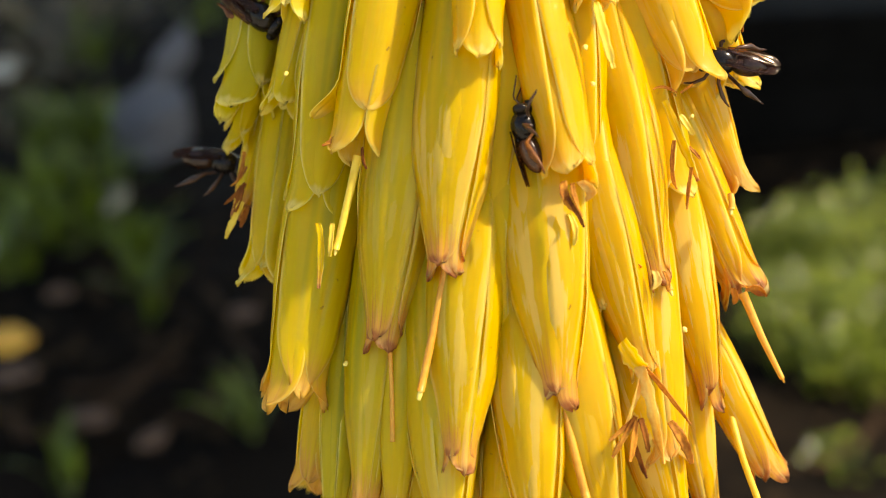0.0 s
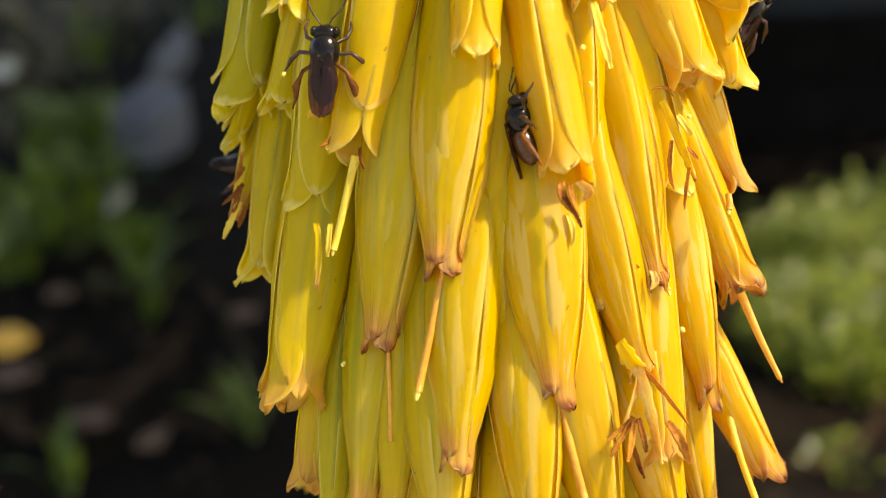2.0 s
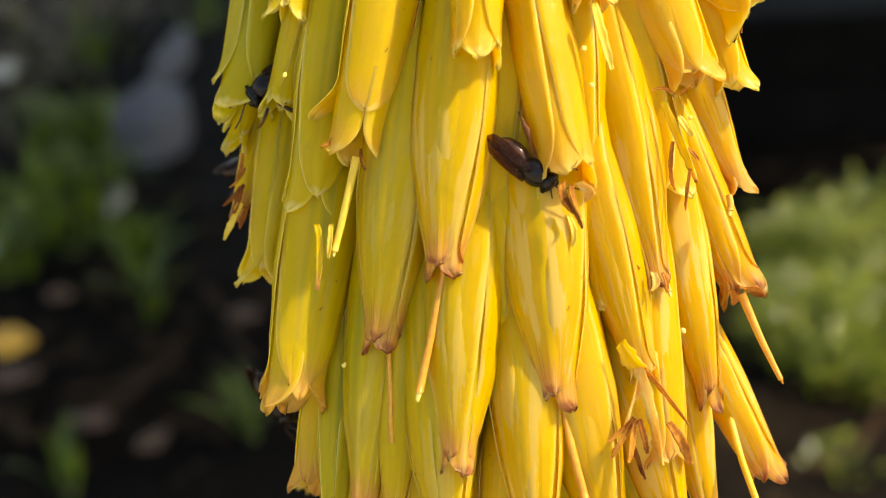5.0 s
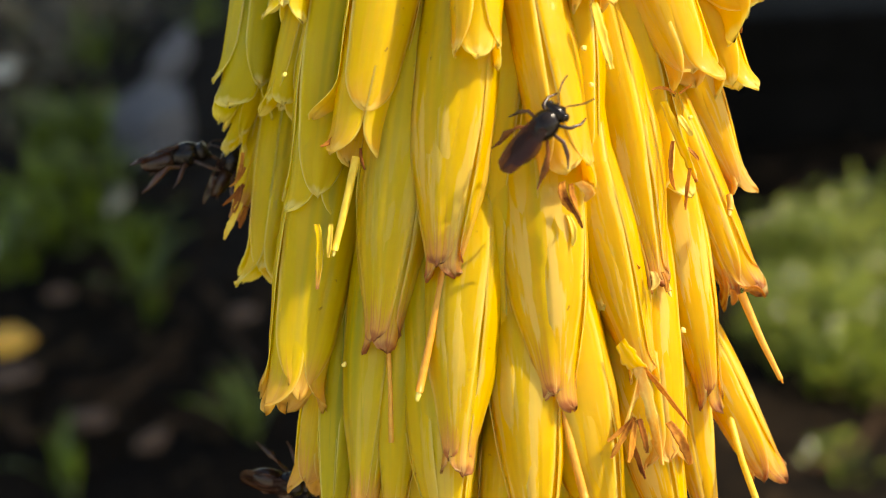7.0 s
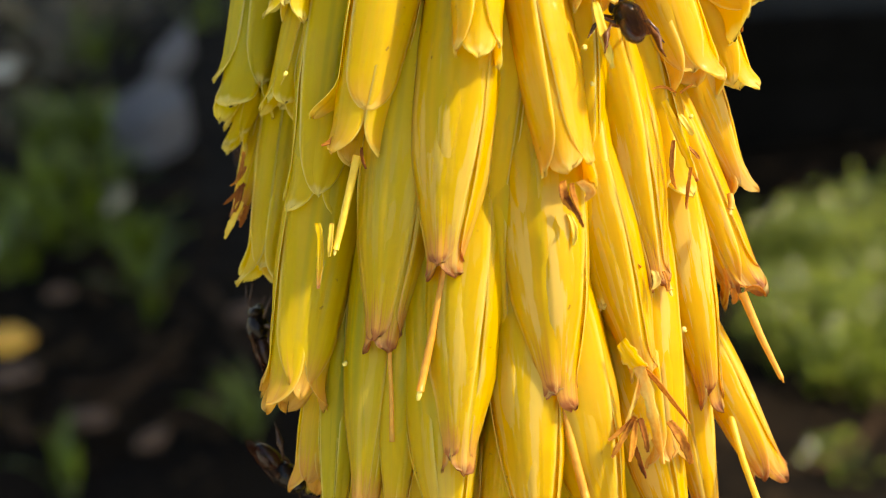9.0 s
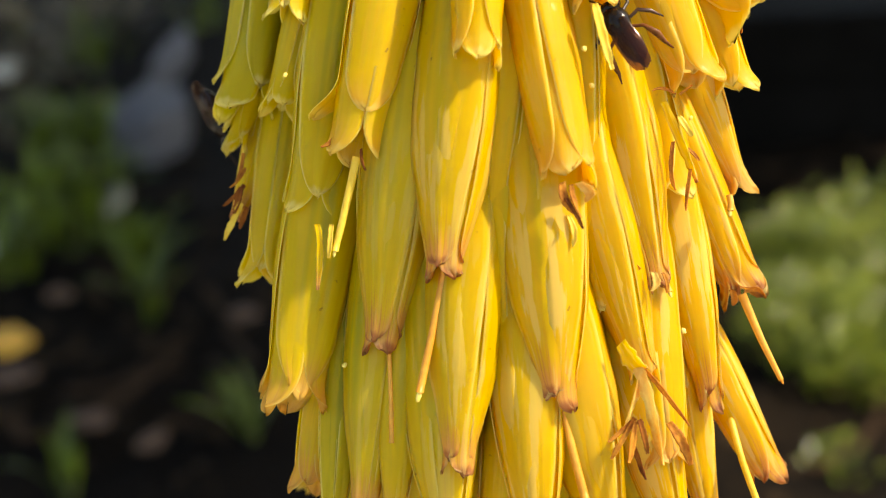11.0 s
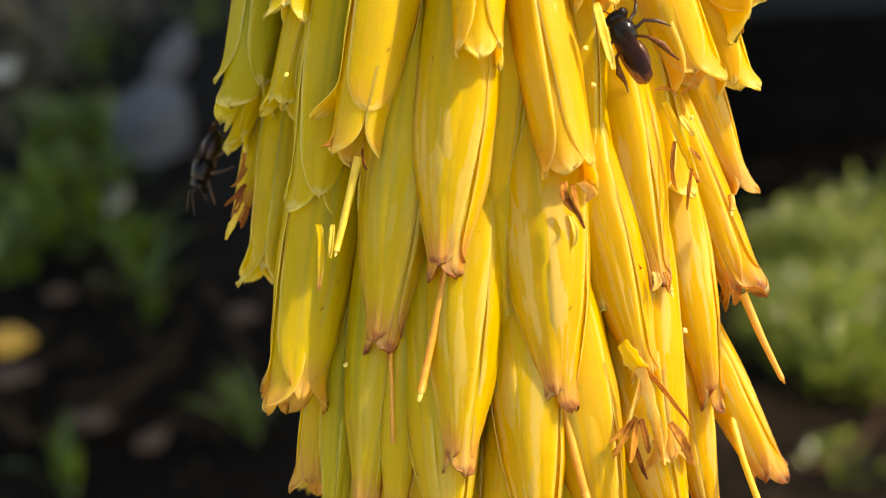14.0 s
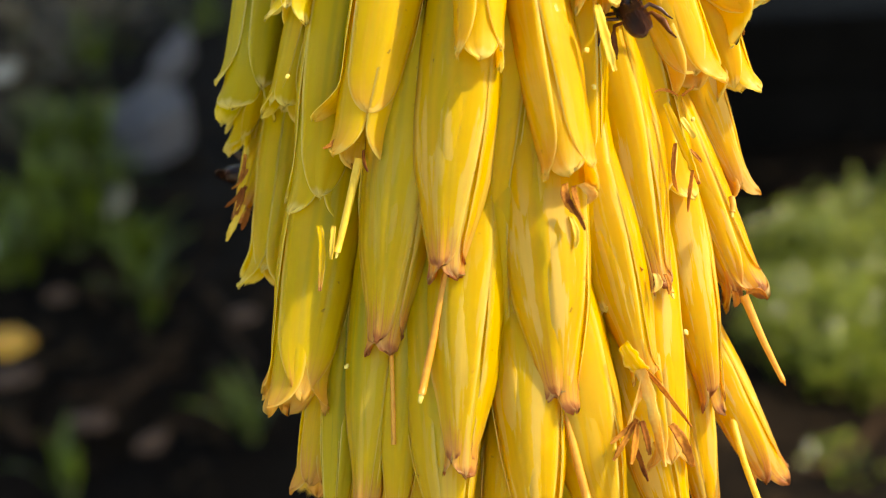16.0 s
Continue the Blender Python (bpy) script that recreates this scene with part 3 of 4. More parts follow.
shred([(16.72, -0.90, 9.35), (17.33, -1.05, 8.43), (17.69, -1.20, 7.94)], 0.44, 40, FILAMENT)
shred([(17.35, -0.90, 7.09), (17.88, -1.05, 6.57), (18.13, -1.20, 6.20)], 0.22, 40, RUST)
shred([(-14.90, 8.00, 6.28), (-15.40, 7.85, 5.32), (-16.06, 7.70, 4.75)], 0.30, 60, RUST)
shred([(-14.96, 7.80, 4.97), (-15.80, 7.65, 3.93), (-16.55, 7.50, 3.32)], 0.34, 60, WITHER, "dried_anther")
shred([(-15.19, 7.60, 4.79), (-15.38, 7.45, 3.70), (-15.66, 7.30, 2.75)], 0.51, 40, WITHER, "dried_anther")
shred([(-14.78, 7.80, 3.29), (-15.02, 7.65, 2.29), (-15.26, 7.50, 1.59)], 0.44, 60, WITHER, "dried_anther")
shred([(-15.17, 7.50, 3.58), (-15.75, 7.35, 2.11), (-16.37, 7.20, 0.73)], 0.56, 50, FILAMENT)
shred([(-15.07, 8.00, 7.41), (-15.22, 7.85, 6.10), (-15.55, 7.70, 5.31)], 0.30, 50, RUST)
shred([(10.08, 1.60, -4.76), (10.55, 1.45, -6.37), (11.11, 1.30, -7.82)], 0.57, 60, WITHER, "dried_anther")
shred([(10.80, 2.20, -6.09), (11.35, 2.05, -8.13), (11.66, 1.90, -9.01)], 0.44, 60, RUST)
shred([(21.53, 4.20, -2.96), (21.75, 4.05, -3.63), (21.64, 3.90, -4.12)], 0.49, 30, RUST)
shred([(22.41, 4.00, -3.12), (23.33, 3.85, -2.87), (23.92, 3.70, -3.45)], 0.42, 60, RUST)
shred([(14.90, -0.90, -1.55), (15.19, -1.05, -2.33), (14.85, -1.20, -2.88)], 0.55, 50, SHRED)
shred([(15.59, -1.00, -1.62), (15.89, -1.15, -2.33), (15.86, -1.30, -2.92)], 0.31, 40, RUST)
shred([(13.51, -0.60, -0.56), (13.73, -0.75, -1.07), (14.10, -0.90, -1.31)], 0.37, 40, RUST)
shred([(1.79, -2.60, 13.27), (2.02, -2.75, 12.55), (1.86, -2.90, 11.75)], 0.42, 30, RUST)
shred([(2.57, -2.70, 13.18), (2.64, -2.85, 12.07), (2.56, -3.00, 11.28)], 0.54, 40, SHRED)
shred([(3.42, -2.60, 13.19), (3.50, -2.75, 12.70), (3.26, -2.90, 12.30)], 0.37, 40, RUST)
shred([(-7.41, -0.40, 8.01), (-7.71, -0.55, 7.52), (-8.34, -0.70, 7.19)], 0.31, 40, RUST)
shred([(-5.50, -1.00, 7.08), (-5.41, -1.15, 6.28), (-5.17, -1.30, 5.56)], 0.22, 40, WITHER, "dried_anther")
shred([(-8.67, -0.50, 1.79), (-8.42, -0.65, 0.04), (-8.57, -0.80, -2.82)], 0.52, 20, PETAL)
shred([(-7.61, -0.80, 1.78), (-7.68, -0.95, 0.63), (-7.75, -1.10, -0.59)], 0.40, 30, FILAMENT)
shred([(14.97, -0.40, 11.19), (15.67, -0.55, 11.33), (16.60, -0.70, 10.92)], 0.19, 30, RUST)
shred([(16.87, -0.50, 10.94), (17.24, -0.65, 11.24), (17.69, -0.80, 11.54)], 0.19, 30, RUST)
shred([(10.44, -4.00, 16.69), (10.99, -4.10, 14.58), (11.69, -4.20, 12.18)], 0.64, 30, FILAMENT)
shred([(22.02, 4.50, 17.20), (22.23, 4.35, 16.59), (22.29, 4.20, 15.98)], 0.26, 40, RUST)
crumb(-1.53, -1.60, 3.50, 0.15, 0)
crumb(9.96, -2.60, 13.85, 0.21, 1)
crumb(-11.21, 2.20, 12.64, 0.17, 3)
crumb(8.97, -2.40, 0.82, 0.15, 4)
crumb(9.20, -2.40, 1.60, 0.21, 5)
crumb(-0.04, -2.20, -5.24, 0.19, 6)
crumb(10.51, -2.20, 11.37, 0.17, 7)
crumb(2.49, -2.80, 9.94, 0.15, 8)
crumb(9.46, -2.20, -7.00, 0.19, 10)
crumb(-6.84, 1.20, -8.26, 0.17, 11)
crumb(2.90, -1.80, -11.93, 0.15, 12)
crumb(-11.16, 2.50, -0.78, 0.21, 13)
crumb(12.32, -1.80, -13.70, 0.19, 14)
crumb(17.17, -0.40, -5.74, 0.17, 15)
crumb(17.70, -0.30, 9.29, 0.15, 16)
crumb(23.30, 6.60, -11.20, 0.36, 17)
crumb(9.52, -2.30, -7.02, 0.26, 18)

# the rest of the spike: florets all round and behind, in a spiral
_proto = []
for _i in range(3):
    _rng = random.Random(40 + _i)
    _proto.append([bent(tepal_mesh(25, 2.6, "shut", 64 if k % 2 == 0 else 56, 0.0, 1.0, 1.0 if k % 2 == 0 else 0.9, 0.4, _rng), 20 * _i + 60 * k, 0) for k in range(6)])
_meshes = []
for _set in _proto:
    row = []
    for bm in _set:
        me = bpy.data.meshes.new("tepal")
        bm.to_mesh(me)
        bm.free()
        row.append(me)
    _meshes.append(row)
_bm = bmesh.new()
tube(_bm, [Vector((-5 * MM, 0, -1.5 * MM)), Vector((-2 * MM, 0, -2 * MM)), Vector((0, 0, -0.6 * MM)), Vector((0, 0, 0.5 * MM))], [0.55 * MM, 0.55 * MM, 0.7 * MM, 1.1 * MM], 7)
_ped = bpy.data.meshes.new("floret")
_bm.to_mesh(_ped)
_bm.free()
_rng = random.Random(5)
for _i in range(120):
    ang = math.radians(137.5 * _i)
    z = 46 - 0.72 * _i
    out = Vector((math.sin(ang), -math.cos(ang), 0))
    facing = -out.y
    rb, rt = 6.0 + _rng.uniform(-0.5, 0.5), (9.5 if facing > 0.3 else 14.0 if facing > -0.15 else 17.0) + _rng.uniform(-0.8, 0.8)
    base = Vector((AXIS.x, AXIS.y, z)) + out * rb
    tip = Vector((AXIS.x, AXIS.y, z - 22)) + out * rt
    zz = (tip - base).normalized()
    xx = (out - zz * zz.dot(out)).normalized()
    m = Matrix.Translation(base * MM) @ Matrix((xx, zz.cross(xx), zz)).transposed().to_4x4()
    ob = part_of("floret", _ped, PEDICEL, spike, "", IN @ m)
    for me in _meshes[_i % 3]:
        tp = part_of("tepal", me, PETAL, ob)
        tp.color = (0.6, 0.35, 0.4, 1)


# ---- the garden bed ----
def ground_at(a, b):
    """Where the ray through bench plane point (a, b) mm meets the bed."""
    eye = Vector((0, 0, EYE))
    way = BENCH @ (Vector((a, 0, b)) * MM) - eye
    return eye + way * (-EYE / way.z)


def soil_material():
    """Dark crumbly bed soil; unseen pale grass is added a few steps off to bounce light."""
    n = Nodes("soil_shade_dark")
    c = n.coords("Object")
    a, f = n.noise(c, 18.0, 4.0), n.noise(c, 110.0, 3.0)
    # soil set near-black: part of the bed's shade is in its colour
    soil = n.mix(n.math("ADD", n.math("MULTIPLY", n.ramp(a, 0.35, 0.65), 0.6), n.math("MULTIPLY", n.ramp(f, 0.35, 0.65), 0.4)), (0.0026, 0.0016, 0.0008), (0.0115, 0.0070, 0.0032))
    # pale grass outside the view, added as fill for the shaded florets
    grass = n.mix(n.ramp(n.noise(c, 35.0, 4.0), 0.35, 0.65), (0.16, 0.15, 0.05), (0.34, 0.30, 0.13))
    gap = n.add("VectorMath", operation="DISTANCE")
    n.link(c, gap.inputs[0])
    gap.inputs[1].default_value = (0.2, 1.4, 0)
    edge = n.math("ADD", gap.outputs["Value"], n.math("MULTIPLY", n.math("SUBTRACT", n.noise(c, 2.5, 3.0), 0.5), 0.8))
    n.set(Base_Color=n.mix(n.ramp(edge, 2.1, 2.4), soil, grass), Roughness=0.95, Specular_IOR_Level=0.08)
    n.bump(n.math("ADD", a, n.math("MULTIPLY", f, 0.5)), 0.8, 0.01)
    return n.mat


SOIL = soil_material()
me = bpy.data.meshes.new("ground")
bm = bmesh.new()
bmesh.ops.create_grid(bm, x_segments=90, y_segments=90, size=1.0)
for v in bm.verts:
    x, y = v.co.x, v.co.y
    v.co.x, v.co.y = math.copysign(abs(x) ** 3.2, x) * 400 + x * 2.2, math.copysign(abs(y) ** 3.2, y) * 400 + y * 2.2 + 1.0
    near = max(0.0, 1 - Vector((v.co.x, v.co.y - 1)).length / 6)
    v.co.z = near * (0.012 * noise.noise(Vector((v.co.x * 9, v.co.y * 9, 0))) + 0.02 * noise.noise(Vector((v.co.x * 2, v.co.y * 2, 4)))) - 0.004
bm.to_mesh(me)
bm.free()
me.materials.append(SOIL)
_ground = tagged(new("ground", me), "dark crumbly garden soil, shade deepened in its colour", "ground", kind="structure")

# unseen pale ground, added behind and left of the viewpoint to bounce light
BOUNCE_PALE = plain("bounce_ground_pale", (0.48, 0.43, 0.33), (0.70, 0.63, 0.50), 60.0, 0.95, 0.8, 0.006)
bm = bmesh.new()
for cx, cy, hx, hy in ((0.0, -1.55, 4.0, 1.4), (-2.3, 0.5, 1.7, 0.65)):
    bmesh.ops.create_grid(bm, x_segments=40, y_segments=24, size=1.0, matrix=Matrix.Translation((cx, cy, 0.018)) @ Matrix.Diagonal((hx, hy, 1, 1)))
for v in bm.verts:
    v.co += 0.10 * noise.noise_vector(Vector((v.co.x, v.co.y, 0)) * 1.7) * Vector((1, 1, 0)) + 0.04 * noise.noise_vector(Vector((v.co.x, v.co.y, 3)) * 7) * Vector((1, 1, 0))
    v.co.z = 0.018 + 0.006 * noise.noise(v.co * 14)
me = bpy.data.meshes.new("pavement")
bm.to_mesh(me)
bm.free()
me.materials.append(BOUNCE_PALE)
tagged(new("pavement", me), "unseen pale ground added to bounce light onto the spike", "path", kind="structure")


# ---- the bees ----
FLIGHTS = []


def taper(a, b, p=1.0):
    return lambda s: a + (b - a) * ((s + 1) / 2) ** p


def wing_bm(length, width, side):
    """A thin wing with a bowed leading edge; hinge at the origin, pointing back."""
    bm = bmesh.new()
    n, k = 12, 4
    rows = []
    for lay in (0.02, -0.02):
        grid = []
        for i in range(n + 1):
            f = i / n
            w = width * (math.sin(math.pi * min(1.0, f * 0.62 + 0.12)) ** 0.8) * (1.0 if f < 0.86 else math.sqrt(max(0.0, 1 - ((f - 0.86) / 0.1402) ** 2)))
            grid.append([bm.verts.new(Vector((side * (-0.35 * w + w * j / k), -f * length, 0.10 * math.sin(2.5 * f) + 0.05 * math.sin(5 * j / k + 3 * f) + lay)) * MM) for j in range(k + 1)])
        rows.append(grid)
    top, low = rows
    for i in range(n):
        for j in range(k):
            bm.faces.new((top[i][j], top[i + 1][j], top[i + 1][j + 1], top[i][j + 1]))
            bm.faces.new((low[i][j], low[i][j + 1], low[i + 1][j + 1], low[i + 1][j]))
    edge = [(0, j) for j in range(k + 1)] + [(i, k) for i in range(1, n + 1)] + [(n, j) for j in range(k - 1, -1, -1)] + [(i, 0) for i in range(n - 1, 0, -1)]
    for a, b in zip(edge, edge[1:] + edge[:1]):
        bm.faces.new((top[a[0]][a[1]], top[b[0]][b[1]], low[b[0]][b[1]], low[a[0]][a[1]]))
    # veins, raised a little
    for s in (-0.25, 0.0, 0.3):
        tube(bm, [Vector((side * width * (s * min(1.0, f * 3) ), -f * length * 0.86, 0.10 * math.sin(2.5 * f) + 0.04)) * MM for f in (0, 0.25, 0.5, 0.75, 1.0)], [0.035 * MM] * 5, 5)
    return bm


def leg_bm(points, radii):
    bm = bmesh.new()
    tube(bm, [Vector(p) * MM for p in points], [r * MM for r in radii], 8)
    return bm


BEE_MESHES = {}
ABDOMENS = {}


def bee(label, flying=False, size=0.95, legs=LEG, belly=CHITIN_BROWN):
    """A stingless bee, 5.5 mm long, head towards +y, back towards +z."""
    ob = tagged(new("bee"), label, "bee", "bees on the flower spike")
    ob.scale = (size, size, size)

    def piece(key, make, name, mat, parent, lab="", m=None):
        if key not in BEE_MESHES:
            me = bpy.data.meshes.new(name)
            bm = make()
            bm.to_mesh(me)
            bm.free()
            BEE_MESHES[key] = me
        return part_of(name, BEE_MESHES[key], mat, parent, lab, m)

    def thorax():
        bm = blob(bmesh.new(), (0, 0.86 * MM, 0), (1.04 * MM, 1.28 * MM, 1.0 * MM), 14, 18)
        blob(bm, (0, -0.05 * MM, 0.5 * MM), (0.55 * MM, 0.35 * MM, 0.3 * MM), 7, 12)
        return bm

    def abdomen():
        bm = bmesh.new()
        blob(bm, (0, -1.3 * MM, 0), (0.94 * MM, 1.5 * MM, 0.86 * MM), 30, 20, shape=lambda s: (1.0 + 0.12 * s) * (1 + 0.012 * ((s * 3.2) % 1.0)))
        return bm

    def head():
        bm = blob(bmesh.new(), (0, 2.12 * MM, -0.12 * MM), (0.95 * MM, 0.55 * MM, 0.78 * MM), 10, 16)
        blob(bm, (0, 2.5 * MM, -0.55 * MM), (0.34 * MM, 0.3 * MM, 0.35 * MM), 6, 10)
        return bm

    piece("thorax", thorax, "thorax", CHITIN, ob)
    ob_abdomen = piece(("abdomen", belly.name), abdomen, "abdomen", belly, ob, "glossy banded dark brown abdomen")
    ABDOMENS[ob.name] = ob_abdomen
    hd = piece("head", head, "head", CHITIN, ob)
    for s in (-1, 1):
        piece(("eye", s), lambda: blob(bmesh.new(), (s * 0.74 * MM, 2.2 * MM, -0.02 * MM), (0.30 * MM, 0.36 * MM, 0.56 * MM), 8, 10), "eye", EYE_MAT, hd, "dark compound eye")
        piece(("ant", s), lambda: leg_bm([(s * 0.25, 2.6, 0.1), (s * 0.5, 3.0, 0.35), (s * 0.75, 3.25, 0.3), (s * 1.15, 3.9, 0.0), (s * 1.35, 4.6, -0.25)], (0.055, 0.05, 0.06, 0.065, 0.05)), "antenna", LEG, hd, "thin brown antenna")
        spread = 62 if flying else -5
        wm = Matrix.Translation((s * 0.46 * MM, 0.62 * MM, (0.92 + 0.05 * s) * MM)) @ Matrix.Rotation(radians(s * spread), 4, "Z") @ Matrix.Rotation(radians(4 if flying else 9), 4, "X") @ Matrix.Rotation(radians(s * (10 if not flying else -6)), 4, "Y")
        piece(("wing", s), lambda: wing_bm(4.3, 1.05, s), "wing", WING, ob, "smoky amber wing", wm)
        front = [(s * 0.6, 1.5, -0.6), (s * 1.35, 1.9, -0.65), (s * 1.6, 2.6, -1.1), (s * 1.5, 3.0, -1.45), (s * 1.45, 3.25, -1.6)]
        mid = [(s * 0.7, 0.8, -0.7), (s * 1.75, 0.85, -0.35), (s * 2.45, 0.4, -0.9), (s * 2.75, 0.0, -1.35), (s * 3.0, -0.35, -1.55)]
        hind = [(s * 0.65, 0.2, -0.7), (s * 1.5, -0.45, -0.3), (s * 2.0, -1.45, -0.75), (s * 2.1, -2.2, -1.25), (s * 2.35, -2.9, -1.5)]
        piece(("fl", s), lambda: leg_bm(front, (0.13, 0.14, 0.12, 0.08, 0.05)), "leg", LEG, ob, "slender dark brown foreleg")
        piece(("ml", s), lambda: leg_bm(mid, (0.13, 0.15, 0.17, 0.09, 0.05)), "leg", LEG, ob, "brown middle leg")
        piece(("hl", s, legs.name), lambda: leg_bm(hind, (0.13, 0.15, 0.29, 0.15, 0.06)), "leg", legs, ob, "broad amber hind leg")
    return ob


def bee_pose(x, y, z, heading, roll, dive):
    """Bench pose: heading in the bench plane (degrees from x towards z), dive away from the lens, roll about the body."""
    h, d, r = radians(heading), radians(dive), radians(roll)
    f = Vector((math.cos(h) * math.cos(d), math.sin(d), math.sin(h) * math.cos(d)))
    u = Vector((0, -1, 0))
    u = (u - f * u.dot(f)).normalized()
    u = u * math.cos(r) + f.cross(u) * math.sin(r)
    m = Matrix((f.cross(u), f, u)).transposed().to_4x4()
    return Matrix.Translation(Vector((x, y, z)) * MM) @ m


# rows: seconds, x, y, z, heading, roll, dive
CURLS = {}
_bee = bee('small black stingless bee with amber legs, foraging between florets', size=0.92, legs=AMBER, belly=CHESTNUT)
CURLS[_bee.name] = [(0, 15), (2.0, 15), (2.3, 26), (3, 32), (3.5, 40), (3.9, 30), (4.2, 28), (5.2, 10), (16, 10)]
FLIGHTS.append((_bee, [
    (0, 5.79, -3.16, 7.54, 98, -105, 0), (0.5, 5.39, -3.16, 7.70, 97, -105, 0), (1, 5.57, -3.17, 8.32, 84, -105, 0),
    (1.5, 5.22, -3.18, 8.08, 84, -105, 0), (2, 5.56, -3.18, 8.08, 97, -100, 0), (2.3, 5.45, -3.19, 8.30, 98, -115, 30),
    (2.6, 5.40, -3.19, 8.40, 98, -125, 42), (3, 5.40, -3.20, 8.20, 98, -125, 42), (3.2, 5.45, -3.20, 8.10, 95, -105, 12), (3.37, 5.50, -3.20, 7.80, 100, -115, 30),
    (3.41, 5.50, -3.60, 7.60, 160, -40, 10), (3.45, 5.50, -3.60, 7.40, 222, 30, 0), (3.49, 5.50, -3.20, 7.20, 268, 70, 0), (3.8, 5.70, -3.18, 6.20, 278, 72, 0),
    (4, 5.95, -3.16, 5.45, 280, 70, 0), (4.2, 5.76, -3.17, 5.30, 285, 70, 0), (4.8, 5.78, -3.16, 5.61, 300, 60, 0),
    (5.3, 6.10, -3.14, 6.04, 360, 10, 0), (5.7, 5.75, -3.16, 6.81, 420, -20, 0), (6.3, 5.66, -3.17, 7.08, 450, -60, 0),
    (6.5, 5.56, -5.07, 6.56, 452, -65, 0), (6.8, 6.05, -5.04, 7.16, 435, -40, 0), (7, 6.40, -7.01, 7.53, 408, -18, -5),
    (7.2, 7.93, -6.83, 9.77, 428, -8, 0), (7.5, 11.45, -5.80, 12.95, 432, 0, 0), (7.8, 12.0, -5.60, 14.2, 415, 0, 0),
    (8, 12.78, -3.38, 14.78, 430, 0, 58), (8.5, 12.59, -3.49, 15.30, 450, 0, 50), (9, 12.92, -3.34, 15.64, 465, 20, 55),
    (10, 12.81, -2.42, 15.24, 475, 0, 20), (11.5, 12.54, -2.58, 14.91, 480, -25, 14), (12, 12.64, -2.54, 14.68, 478, -25, 12),
    (12.5, 12.50, -2.52, 15.07, 480, -25, 14), (13, 12.71, -2.48, 15.35, 478, -45, 17), (13.5, 12.85, -2.38, 15.17, 478, -45, 17),
    (14, 12.91, -2.38, 14.32, 475, -30, 12), (14.5, 12.46, -2.50, 14.92, 478, -35, 14), (15, 12.80, -2.34, 16.58, 470, 0, 50),
    (15.5, 12.71, -2.38, 16.73, 470, 0, 50), (16, 13.02, -2.30, 16.44, 470, 0, 50)]))
_bee = bee('small black stingless bee with amber hind legs, walking over the florets', size=1.03, legs=AMBER)
CURLS[_bee.name] = [(0, 10), (1.3, 10), (1.5, 45), (1.6, 50), (1.8, 5), (2.2, 20), (2.5, 25), (3, 28), (4.2, 26), (5, 5), (16, 5)]
FLIGHTS.append((_bee, [
    (0, -14.27, 7.00, 18.14, -40, 30, 0), (0.2, -14.56, 7.00, 18.14, -55, 30, 0), (0.4, -14.65, 6.50, 17.89, -60, 20, 0),
    (0.6, -12.89, 1.85, 16.75, -10, -5, 0), (0.8, -12.35, 1.43, 15.63, -42, 0, 0), (1, -11.67, 0.89, 14.37, -58, 5, 0),
    (1.2, -11.50, 0.61, 12.92, -66, 20, 0), (1.4, -11.12, 0.12, 10.05, -86, 65, 0), (1.5, -9.93, -1.01, 8.67, -82, 80, 0),
    (1.6, -9.33, -1.44, 7.92, -55, 70, 0), (1.7, -7.90, -2.49, 7.68, 10, 20, 0), (1.8, -6.79, -3.20, 7.85, 60, 0, 0),
    (2, -7.90, -2.30, 12.73, 88, -5, 0), (2.2, -9.01, -1.51, 13.03, 130, 10, 0), (2.35, -9.51, -1.15, 11.89, 200, 40, 0),
    (2.5, -9.80, -0.97, 10.41, 262, 70, 0), (3, -10.03, -0.22, 9.14, 262, 78, 0), (3.5, -10.23, 0.47, 9.20, 265, 78, 0),
    (4, -9.78, -0.70, 8.93, 275, 75, 0), (4.2, -9.81, -0.78, 9.36, 275, 75, 0), (4.7, -10.20, -0.58, 9.58, 270, 60, 0),
    (5, -12.39, 7.00, 12.91, 215, 30, 0), (5.2, -14.88, 7.00, 16.34, 160, 0, 0), (5.4, -19.82, 10.00, 22.11, 150, 0, 0),
    (5.8, -32.96, 20.00, 35.78, 150, 0, 0), (16, -32.96, 20.00, 35.78, 150, 0, 0)]))
_bee = bee('small dark stingless bee clinging to the shaded flank of the spike')
